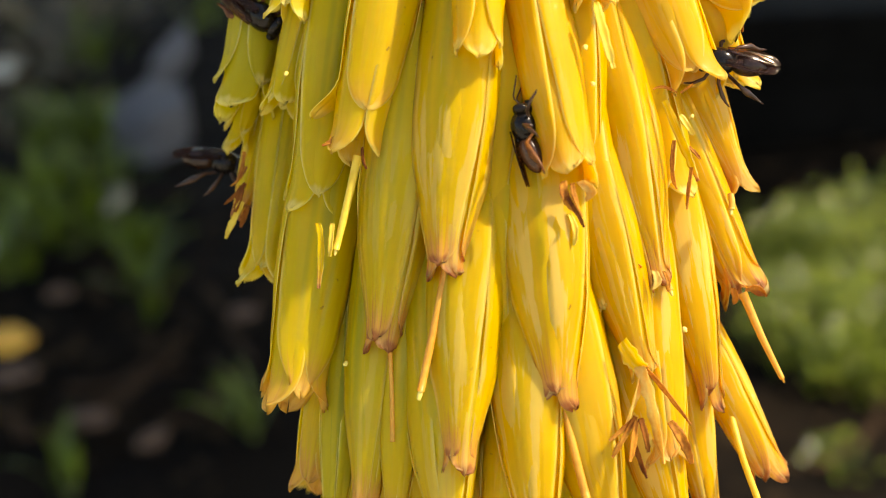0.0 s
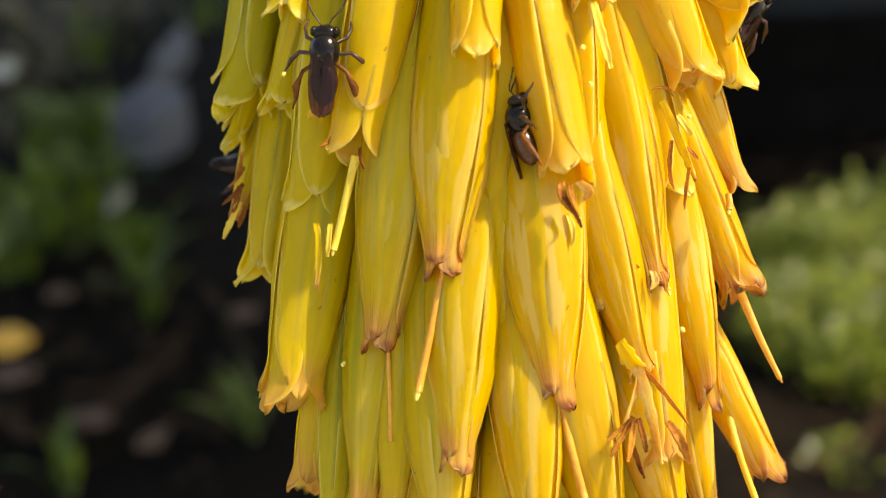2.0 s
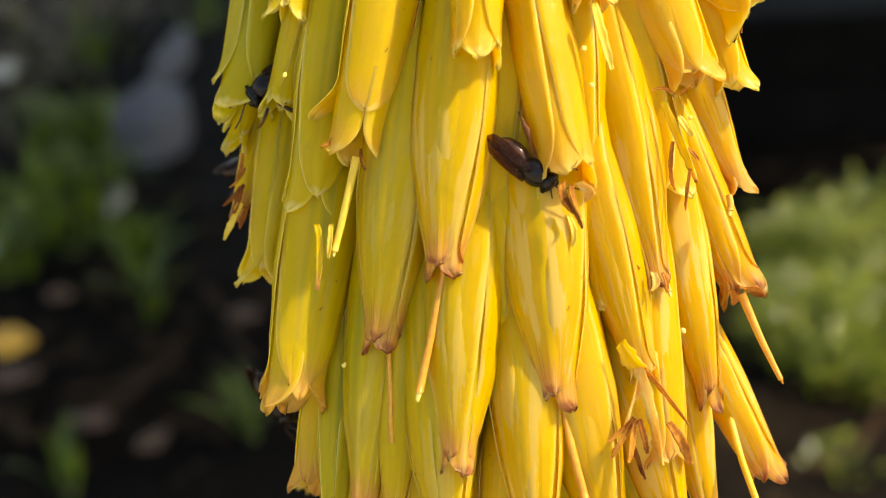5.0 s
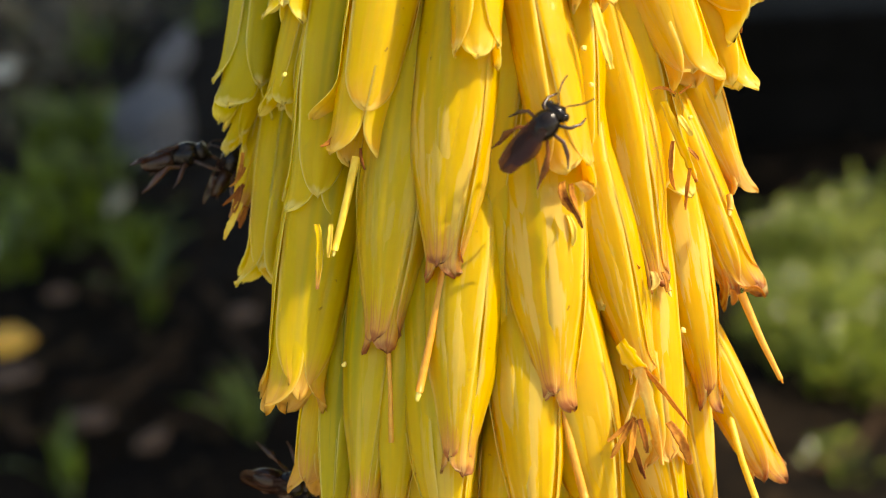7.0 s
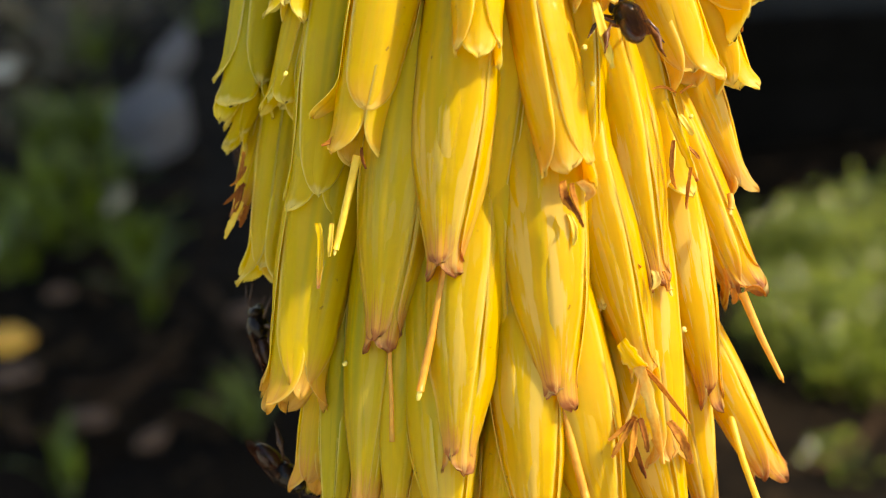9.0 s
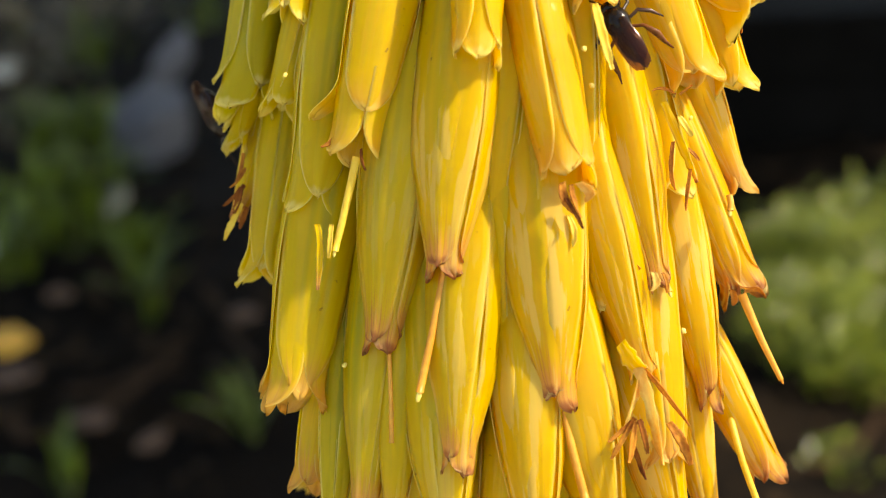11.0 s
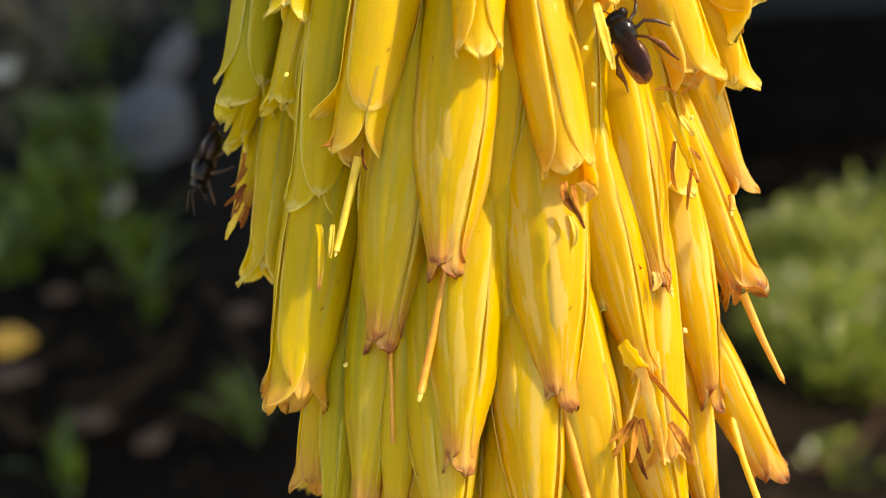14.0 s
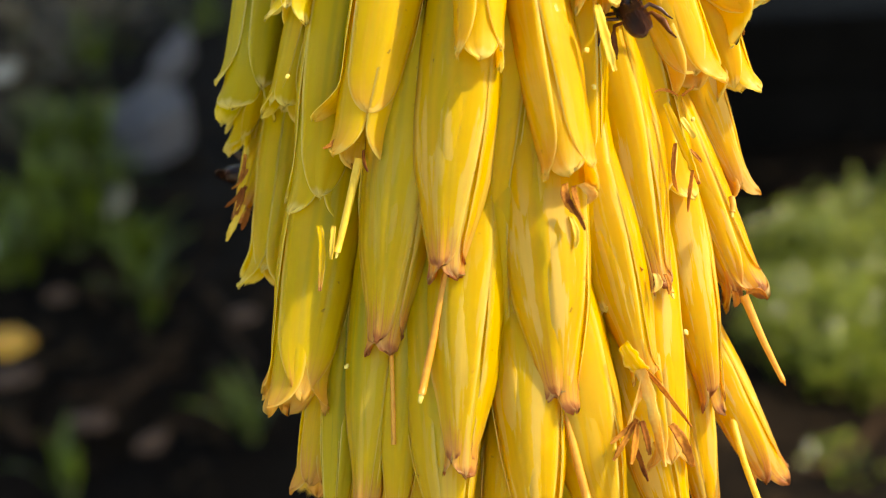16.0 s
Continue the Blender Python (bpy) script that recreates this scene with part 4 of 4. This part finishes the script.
FLIGHTS.append((_bee, [
    (0, -18.19, 13.00, 7.03, -8, -50, 0), (0.2, -17.38, 14.00, 6.92, -5, -50, 0), (0.4, -17.03, 19.00, 7.13, 0, -50, 0),
    (3, -15.99, 22.00, 7.42, 10, -50, 0), (6.4, -16.74, 22.00, 7.42, 20, -60, 0), (6.7, -17.47, 16.00, 7.04, 60, -60, 0),
    (7, -17.25, 14.00, 6.55, 60, -60, 0), (7.25, -17.28, 16.00, 8.35, 100, -40, 0), (7.5, -17.80, 14.00, 10.81, 140, 0, 0),
    (7.75, -18.22, 14.00, 11.04, 215, 60, 0), (8, -18.27, 14.00, 10.81, 262, 70, 0), (8.3, -17.85, 15.00, 8.27, 268, 70, 0),
    (8.5, -17.61, 16.00, 7.41, 275, 70, 0), (9, -16.82, 21.00, 7.84, 290, 70, 0), (10.6, -16.99, 21.00, 9.79, 330, 60, 0),
    (11, -18.44, 16.00, 11.00, 300, 50, 0), (11.3, -18.89, 14.00, 11.13, 265, 70, 0), (11.5, -18.62, 14.50, 10.86, 262, 75, 0),
    (12, -18.87, 15.00, 9.84, 240, 20, 0), (12.5, -18.25, 17.00, 10.16, 230, 30, 0), (13, -18.28, 15.00, 7.67, 250, 60, 0),
    (13.5, -19.02, 13.50, 7.16, 215, 60, 0), (14, -18.96, 13.50, 7.16, 250, 65, 0), (14.5, -19.16, 13.50, 7.16, 225, 60, 0),
    (15, -18.96, 14.50, 8.23, 275, 60, 0), (15.5, -16.90, 17.50, 5.34, 330, 60, 0), (16, -16.34, 22.00, 6.43, 350, 60, 0)]))
_bee = bee('small black stingless bee at the sunny edge of the spike')
FLIGHTS.append((_bee, [
    (0, 20.95, 1.60, 13.38, 172, 20, 0), (0.5, 20.73, 1.60, 14.51, 160, 20, 0), (1, 20.15, 1.60, 14.92, 142, 10, 0),
    (1.5, 19.88, 1.60, 15.08, 82, 20, 0), (1.8, 21.11, 1.60, 15.90, 65, 20, 0), (2, 22.9, 5.00, 17.0, 60, 20, 0),
    (2.3, 24.26, 10.00, 18.85, 80, 20, 0), (2.6, 24.73, 13.00, 20.92, 95, 20, 0), (3.2, 24.93, 16.00, 28.02, 95, 20, 0),
    (16, 24.12, 16.00, 28.02, 95, 20, 0)]))
_bee = bee('small black stingless bee at the lower shaded florets')
FLIGHTS.append((_bee, [
    (0, -42.01, 16.00, -26.06, 20, 0, 0), (3.5, -38.17, 16.00, -19.54, 20, 0, 0), (3.7, -21.97, 15.00, -14.05, 35, -10, 0),
    (3.8, -14.91, 13.00, -8.03, 50, 20, 0), (3.9, -16.22, 14.00, -7.97, 20, 40, 0), (4, -16.11, 14.00, -7.42, 5, 40, 0),
    (4.2, -15.67, 14.00, -7.10, 0, 50, 0), (4.6, -15.11, 20.00, -9.61, -60, 60, 0), (6, -12.70, 20.00, -19.26, -40, 40, 0),
    (6.3, -12.76, 13.00, -20.47, -20, 40, 0), (6.6, -12.85, 12.00, -19.92, -10, 40, 0), (7, -12.53, 12.00, -18.48, -12, 30, 0),
    (7.5, -12.71, 12.00, -18.03, -10, 40, 0), (7.75, -12.74, 12.50, -16.49, -50, 60, 0), (8, -12.80, 12.50, -15.58, -90, 75, 0),
    (8.3, -11.58, 15.00, -14.05, -60, 60, 0), (8.5, -12.92, 12.50, -16.49, -75, 60, 0), (8.7, -12.83, 12.50, -16.40, -60, 60, 0),
    (9, -12.86, 12.00, -17.49, -45, 55, 0), (9.2, -12.53, 12.00, -16.95, -80, 70, 0), (10, -12.67, 12.00, -20.64, -90, 70, 0),
    (10.6, -13.87, 12.00, -26.04, -90, 60, 0), (16, -14.06, 12.00, -27.83, -90, 60, 0)]))
_bee = bee('small black stingless bee that lands on the upper florets', size=1.03)
FLIGHTS.append((_bee, [
    (0, -50.15, 22.00, 26.57, -30, 0, 0), (6.6, -45.19, 22.00, 22.64, -30, 0, 0), (6.9, -25.23, 16.00, 14.73, -40, -30, 0),
    (7, -21.37, 13.50, 7.43, 15, -70, 0), (7.15, -17.76, 12.00, 11.29, 50, -40, 0), (7.5, -14.66, 7.00, 18.23, -20, 20, 0),
    (7.65, -14.10, 6.50, 16.69, -45, 10, 0), (7.8, -12.91, 2.51, 14.07, -55, 5, 0), (8, -12.98, 2.28, 11.50, -74, 15, 0),
    (8.2, -12.76, 2.06, 11.23, -82, 20, 0), (8.35, -12.65, 1.95, 12.69, -20, 30, 0), (8.42, -14.87, 6.00, 17.03, 40, 20, 0),
    (8.5, -18.68, 6.00, 23.83, 95, 0, 0), (8.9, -24.63, 6.00, 35.73, 120, 0, 0), (16, -24.75, 6.00, 35.73, 120, 0, 0)]))
_bee = bee('small dark stingless bee on the lower shaded flank')
FLIGHTS.append((_bee, [
    (0, -11.97, 34.00, -8.60, 90, 60, 0), (6.2, -12.69, 30.00, -8.34, 120, 60, 0), (6.5, -13.29, 29.00, -7.75, 90, 20, 0),
    (6.6, -15.78, 15.50, -5.52, 60, 20, 0), (6.85, -13.40, 28.00, -7.69, 60, -20, 0), (8, -12.67, 30.00, -8.34, 90, -40, 0),
    (8.3, -14.11, 16.00, -7.41, 100, -60, 0), (8.5, -14.32, 13.50, -7.07, 105, -70, 0), (8.7, -14.41, 13.50, -7.16, 105, -70, 0),
    (9, -14.54, 13.50, -7.16, 105, -70, 0), (9.2, -14.76, 13.50, -6.97, 108, -70, 0), (10.2, -14.59, 15.00, -7.35, 100, -60, 0),
    (10.8, -13.39, 28.00, -8.20, 90, -50, 0), (16, -12.05, 34.00, -8.60, 90, -60, 0)]))
_bee = bee('small dark stingless bee in flight with blurred pale wings', flying=True)
FLIGHTS.append((_bee, [
    (0, 82.77, 55.00, 20.15, 180, 0, 0), (6.3, 78.04, 52.00, 16.06, 180, 10, 0), (6.5, 39.67, 40.00, 7.18, 185, 20, 0),
    (6.7, 13.14, 48.00, 8.44, 180, 20, 0), (7.05, -21.05, 45.00, 10.32, 175, 10, 0), (7.2, -41.63, 40.00, 11.37, 175, 10, 0),
    (7.5, -83.17, 40.00, 19.29, 170, 0, 0), (16, -89.55, 40.00, 19.29, 170, 0, 0)]))


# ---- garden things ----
# chips darker than bark: some of the bed's shade is in the colour
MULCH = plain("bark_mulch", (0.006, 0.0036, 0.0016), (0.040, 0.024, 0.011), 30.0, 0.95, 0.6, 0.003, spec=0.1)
SLATE = plain("grey_slate", (0.080, 0.073, 0.073), (0.145, 0.134, 0.134), 25.0, 0.85, 0.5, 0.003, spec=0.15)
NEAR_BLACK = plain("near_black", (0.003, 0.0025, 0.002), (0.007, 0.006, 0.005), 30.0, 0.9, 0.5, 0.002, spec=0.05)
DRY = plain("dry_leaf", (0.09, 0.042, 0.019), (0.17, 0.09, 0.042), 60.0, 0.7, 0.3, 0.001, through_light=0.2)
GOLD = plain("golden_petal", (0.88, 0.40, 0.03), (0.95, 0.52, 0.06), 60.0, 0.6, 0.3, 0.001, through_light=0.2)
WEED = island_leaf("weed_leaf", (0.016, 0.034, 0.002), (0.21, 0.27, 0.014))
STRAW = island_leaf("dry_grass", (0.03, 0.022, 0.008), (0.30, 0.22, 0.10))
PALE = plain("pale_dry_leaf", (0.50, 0.42, 0.29), (0.66, 0.57, 0.42), 60.0, 0.7, 0.3, 0.001, through_light=0.2)
HERB = island_leaf("herb_leaf", (0.018, 0.042, 0.004), (0.40, 0.47, 0.07), 0.2, 0.35)
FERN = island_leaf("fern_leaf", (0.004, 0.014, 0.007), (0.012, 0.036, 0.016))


def leaf(bm, at, way, up, length, width):
    """A folded leaf of six faces."""
    way = way.normalized()
    side = way.cross(up)
    if side.length < 1e-4:
        side = way.cross(Vector((1, 0, 0)))
    side.normalize()
    n = side.cross(way)
    rows = []
    for f, w, d in ((0, 0.15, 0), (0.35, 1.0, 0.08), (0.72, 0.75, 0.06), (1.0, 0.06, -0.06)):
        c = at + way * length * f + n * d * length
        rows.append([bm.verts.new(c - side * width * w * 0.5 + n * width * 0.12), bm.verts.new(c), bm.verts.new(c + side * width * w * 0.5 + n * width * 0.12)])
    for a, b in zip(rows, rows[1:]):
        bm.faces.new((a[0], a[1], b[1], b[0]))
        bm.faces.new((a[1], a[2], b[2], b[1]))


def chip(name, label, category, at, size, material, seed, turn=0.0, tip=0.0, group=""):
    """A small irregular slab: a bark chip, dry leaf or stone."""
    rng = random.Random(seed)
    bm = bmesh.new()
    n = 10
    low, top = [], []
    for i in range(n):
        a = math.tau * i / n
        r = 1 + rng.uniform(-0.16, 0.16)
        x, y = r * math.cos(a) * size[0] / 2, r * math.sin(a) * size[1] / 2
        low.append(bm.verts.new((x, y, 0)))
        top.append(bm.verts.new((x * 0.9, y * 0.9, size[2] * (1 + rng.uniform(-0.25, 0.25)))))
    c = bm.verts.new((0, 0, size[2] * 1.15))
    for i in range(n):
        j = (i + 1) % n
        bm.faces.new((low[i], low[j], top[j], top[i]))
        bm.faces.new((top[i], top[j], c))
    bm.faces.new(low[::-1])
    me = bpy.data.meshes.new(name)
    bm.to_mesh(me)
    bm.free()
    me.materials.append(material)
    ob = new(name, me)
    ob.matrix_basis = Matrix.Translation(at) @ pose(0, 0, 0, tip, 0, turn)
    return tagged(ob, label, category, group)


def tuft(name, label, category, at, spread, height, count, material, seed, blade, group="", rise=0.6):
    """A low plant: stems with many small leaves."""
    rng = random.Random(seed)
    root = tagged(new(name), label, category, group)
    root.matrix_basis = Matrix.Translation(at)
    for _ in range(5):
        a, r = rng.uniform(0, math.tau), spread * math.sqrt(rng.random()) * 0.8
        h = height * rng.uniform(0.5, 1.0)
        bm = tube(bmesh.new(), [Vector((0.2 * r * math.cos(a), 0.2 * r * math.sin(a), 0)), Vector((0.6 * r * math.cos(a), 0.6 * r * math.sin(a), 0.5 * h)), Vector((r * math.cos(a), r * math.sin(a), h))], [0.0012, 0.001, 0.0006], 5)
        part("stem", bm, STALK, root)
    bm = bmesh.new()
    for _ in range(count):
        a, r = rng.uniform(0, math.tau), spread * math.sqrt(rng.random())
        z = height * rng.random() * math.sqrt(max(0.05, 1 - (r / spread) ** 2 * 0.8)) * rng.uniform(0.55, 1.15)
        p = Vector((r * math.cos(a), r * math.sin(a), z))
        way = Vector((math.cos(a) + rng.uniform(-0.9, 0.9), math.sin(a) + rng.uniform(-0.9, 0.9), rise + rng.uniform(-0.7, 0.7)))
        leaf(bm, p, way, Vector((0, 0, 1)), blade[0] * rng.uniform(0.6, 1.3), blade[1] * rng.uniform(0.7, 1.3))
    tagged(part("foliage", bm, material, root), kind="stuff")
    return root


_rng = random.Random(11)
bm = bmesh.new()
for _ in range(2600):
    y = 0.25 + 2.6 * _rng.random() ** 1.4
    p = Vector((_rng.uniform(-0.75, 0.75) * (0.5 + 0.6 * y), y, 0.0))
    s = _rng.uniform(0.5, 1.6)
    m = Matrix.Translation(p + Vector((0, 0, 0.004))) @ pose(0, 0, 0, _rng.uniform(-25, 25), _rng.uniform(-25, 25), _rng.uniform(0, 360)) @ Matrix.Diagonal((0.014 * s, 0.006 * s, 0.003 * s, 1))
    bmesh.ops.create_cube(bm, size=1.0, matrix=m)
me = bpy.data.meshes.new("bark_mulch")
bm.to_mesh(me)
bm.free()
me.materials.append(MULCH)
tagged(new("bark_mulch", me), "loose dark brown bark chips on the soil, coloured darker for shade", "mulch", kind="stuff")

chip("stone", "weathered blue-grey stone standing on dark soil", "stone", ground_at(-20.4, 8.0), (0.078, 0.15, 0.035), SLATE, 3, 4)
chip("stone", "narrow blue-grey stone lying on dark soil", "stone", ground_at(-19.1, 12.8), (0.030, 0.17, 0.025), SLATE, 4, -4)

LITTER = [(-31.2, 12.2, 0.036, 0.066, 0), (-29.2, 3.0, 0.020, 0.056, 1), (-23.0, 3.2, 0.016, 0.064, 1), (-27.1, -3.8, 0.020, 0.022, 2), (-30.9, 0.0, 0.028, 0.050, 1),
          (-20.5, -14.3, 0.015, 0.022, 2), (-25.0, -12.8, 0.028, 0.016, 2), (-14.0, -5.2, 0.020, 0.018, 2), (-28.0, 13.6, 0.03, 0.012, 2), (-24.0, 10.3, 0.02, 0.014, 2)]
for i, (a, b, w, d, k) in enumerate(LITTER):
    chip("dry_leaf", "pale curled dry leaf on the mulch" if k < 2 else "brown curled dry leaf on the mulch", "dry leaf", ground_at(a, b) + Vector((0, 0, 0.006)), (w, d, 0.003), (PALE, PALE, DRY)[k], 20 + i, 30 * i if k == 2 else 0, 0, "leaf litter")
chip("fallen_petal", "golden yellow fallen petal on the mulch", "petal", ground_at(-30.8, -7.4) + Vector((0, 0, 0.008)), (0.034, 0.036, 0.004), GOLD, 70, 12)
chip("dry_leaf", "tan dry leaf under the golden petal", "dry leaf", ground_at(-30.4, -9.4) + Vector((0, 0, 0.004)), (0.036, 0.022, 0.003), DRY, 71, 20, 0, "leaf litter")

for i, (a, b, s, h, c) in enumerate([(-26.0, 7.4, 0.034, 0.03, 46), (-28.6, 2.4, 0.030, 0.03, 44), (-24.2, 4.0, 0.026, 0.03, 30), (-26.2, 0.4, 0.030, 0.03, 36), (-21.2, -1.6, 0.012, 0.04, 24),
                                     (-20.9, -4.6, 0.011, 0.03, 14), (-13.4, -12.8, 0.006, 0.015, 5), (-30.8, -1.6, 0.022, 0.03, 26), (-26.5, -17.0, 0.010, 0.012, 4), (-24.5, 13.4, 0.03, 0.03, 16), (-17.0, 16.0, 0.03, 0.03, 14)]):
    tuft("weed", "dark green grassy weed in the mulch", "weed", ground_at(a, b - 0.6), s, h, c, WEED, 100 + i, (0.042, 0.0075), "weeds in the bed", 1.7)

for i, (a, b, s, h, c) in enumerate([(-30.0, 15.6, 0.05, 0.03, 60), (-27.4, 13.4, 0.04, 0.02, 46), (-24.6, 16.4, 0.05, 0.03, 40), (-30.4, 9.6, 0.03, 0.02, 22)]):
    tuft("dry_grass", "straw-brown dry grass tuft on the mulch", "dry grass", ground_at(a, b - 0.6), s, h, c, STRAW, 150 + i, (0.05, 0.006), "dry grass in the bed", 0.4)

# dead twigs strewn on the mulch
TWIG = plain("dead_twig", (0.022, 0.012, 0.006), (0.066, 0.038, 0.019), 60.0, 0.9, 0.5, 0.001, spec=0.1)
for i, (a, b, c, d, r) in enumerate([(-27.0, -10.5, -18.5, -8.6, 0.004), (-26.2, -13.6, -21.5, -9.4, 0.005), (-16.8, -3.0, -13.2, -8.4, 0.0045), (-19.5, -12.8, -14.4, -10.2, 0.0035),
                                     (-31.0, -12.5, -25.4, -15.4, 0.004), (-24.5, -1.8, -17.6, -5.2, 0.0035), (-31.0, 16.2, -23.0, 14.4, 0.005), (26.0, -16.0, 31.0, -13.0, 0.004)]):
    p, q = ground_at(a, b), ground_at(c, d)
    _rng = random.Random(500 + i)
    path = [p.lerp(q, f / 7) + Vector((_rng.uniform(-1, 1), _rng.uniform(-1, 1), 0)) * 0.005 + Vector((0, 0, r * 0.8)) for f in range(8)]
    me = bpy.data.meshes.new("twig")
    bm = tube(bmesh.new(), path, [r * (1 - 0.07 * f) for f in range(8)], 8)
    fork = path[4]
    tube(bm, [fork, fork + Vector((0.02, 0.03, 0.006)), fork + Vector((0.03, 0.065, 0.004))], [r * 0.6, r * 0.45, r * 0.25], 6)
    bm.to_mesh(me)
    bm.free()
    me.materials.append(TWIG)
    me.polygons.foreach_set("use_smooth", [True] * len(me.polygons))
    tagged(new("twig", me), "dead forked brown twig on dark mulch", "twig", "twigs on the mulch")

# sunlit herb cushions beside the spike
for i, (a, b, s, h, c) in enumerate([(24.4, 0.2, 0.032, 0.055, 330), (27.4, -1.0, 0.050, 0.06, 620), (25.6, -5.6, 0.046, 0.06, 460), (29.0, -8.2, 0.034, 0.04, 200), (31.0, -4.6, 0.044, 0.05, 300), (30.4, 3.4, 0.034, 0.04, 110), (28.0, -14.6, 0.022, 0.016, 24)]):
    tuft("herb", "bushy light green herb in full sun", "herb", ground_at(a, b - 1.2), s, h, c, HERB, 200 + i, (0.012, 0.0055), "herbs beside the spike")

# near-black slabs, added to fill the dark area behind the herbs
_a, _b = ground_at(17.0, 7.0), ground_at(40.0, 8.2)
_d = (_b - _a).normalized()
edging = tagged(new("dark_slabs"), "two near-black slabs added to fill the dark area", "edging")
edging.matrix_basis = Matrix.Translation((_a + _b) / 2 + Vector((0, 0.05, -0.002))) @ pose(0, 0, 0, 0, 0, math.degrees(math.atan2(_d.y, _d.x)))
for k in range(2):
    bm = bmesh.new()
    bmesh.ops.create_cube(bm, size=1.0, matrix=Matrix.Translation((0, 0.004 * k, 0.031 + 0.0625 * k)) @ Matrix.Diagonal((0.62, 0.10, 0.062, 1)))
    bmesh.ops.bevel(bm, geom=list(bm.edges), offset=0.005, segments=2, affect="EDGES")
    part("board", bm, NEAR_BLACK, edging, smooth=False)
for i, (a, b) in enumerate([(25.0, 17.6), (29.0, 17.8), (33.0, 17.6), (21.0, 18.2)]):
    tuft("fern", "deep green fern in shade behind the dark slabs", "fern", ground_at(a, b), 0.10, 0.10, 160, FERN, 300 + i, (0.05, 0.014), "ferns behind the edging")

# an unseen tree, added above the view to throw shade on the bed
CANOPY = island_leaf("canopy_leaf", (0.02, 0.05, 0.008), (0.06, 0.12, 0.02))
BARK = plain("tree_bark", (0.05, 0.035, 0.025), (0.14, 0.10, 0.07), 14.0, 0.9, 0.8, 0.01)
tree = tagged(new("unseen_shade_tree"), "unseen leafy tree added to cast shade on the bed", "tree")
tree.matrix_basis = Matrix.Translation((1.75, 1.9, 0))
bm = tube(bmesh.new(), [Vector((0, 0, -0.02)), Vector((0.03, 0, 0.35)), Vector((-0.05, -0.05, 0.7)), Vector((-0.3, -0.2, 0.95))], [0.07, 0.055, 0.045, 0.035], 12)
part("trunk", bm, BARK, tree)
BOUGHS = [((-0.3, -0.2, 0.95), (-0.9, -0.5, 1.05), (-1.5, -0.7, 0.95)), ((-0.3, -0.2, 0.95), (-1.0, -0.8, 1.0), (-1.6, -1.2, 0.85)), ((-0.3, -0.2, 0.95), (-0.8, -0.4, 1.2), (-1.2, -0.4, 1.25))]
for limb in BOUGHS:
    part("limb", tube(bmesh.new(), [Vector(p) for p in limb], [0.03, 0.018, 0.007], 9), BARK, tree)
bm = bmesh.new()
_rng = random.Random(77)
for cx, cy, rx, ry, n in ((0.50, 1.45, 0.80, 0.44, 2400), (0.18, 0.80, 0.48, 0.42, 2300)):
    for _ in range(n):
        a, r = _rng.uniform(0, math.tau), math.sqrt(_rng.random()) * _rng.uniform(0.75, 1.05)
        p = Vector((cx + rx * r * math.cos(a) - 1.75, cy + ry * r * math.sin(a) - 1.9, 0.72 + 0.35 * _rng.random()))
        leaf(bm, p, Vector((_rng.uniform(-1, 1), _rng.uniform(-1, 1), _rng.uniform(-0.6, 0.2))), Vector((0, 0, 1)), _rng.uniform(0.06, 0.11), _rng.uniform(0.03, 0.05))
tagged(part("crown", bm, CANOPY, tree), kind="stuff")


def motions():
    walk(spike, [(t, swing(t)) for t, _ in SWING])
    for ob, rows in FLIGHTS:
        cols = list(zip(*rows))
        times = sorted({round(t, 2) for t in cols[0]} | {r[0] for r in SWING})
        if ob.name in CURLS:
            knots, bends = zip(*CURLS[ob.name])
            hinge = Matrix.Translation((0, -0.1 * MM, 0))
            walk(ABDOMENS[ob.name], [(t, hinge @ Matrix.Rotation(radians(float(np.interp(t, knots, bends))), 4, "X") @ hinge.inverted()) for t in sorted({0.0, 16.0, *knots})])
        walk(ob, [(t, bench(t) @ bee_pose(*[float(np.interp(t, cols[0], c)) for c in cols[1:]])) for t in times])


motions()
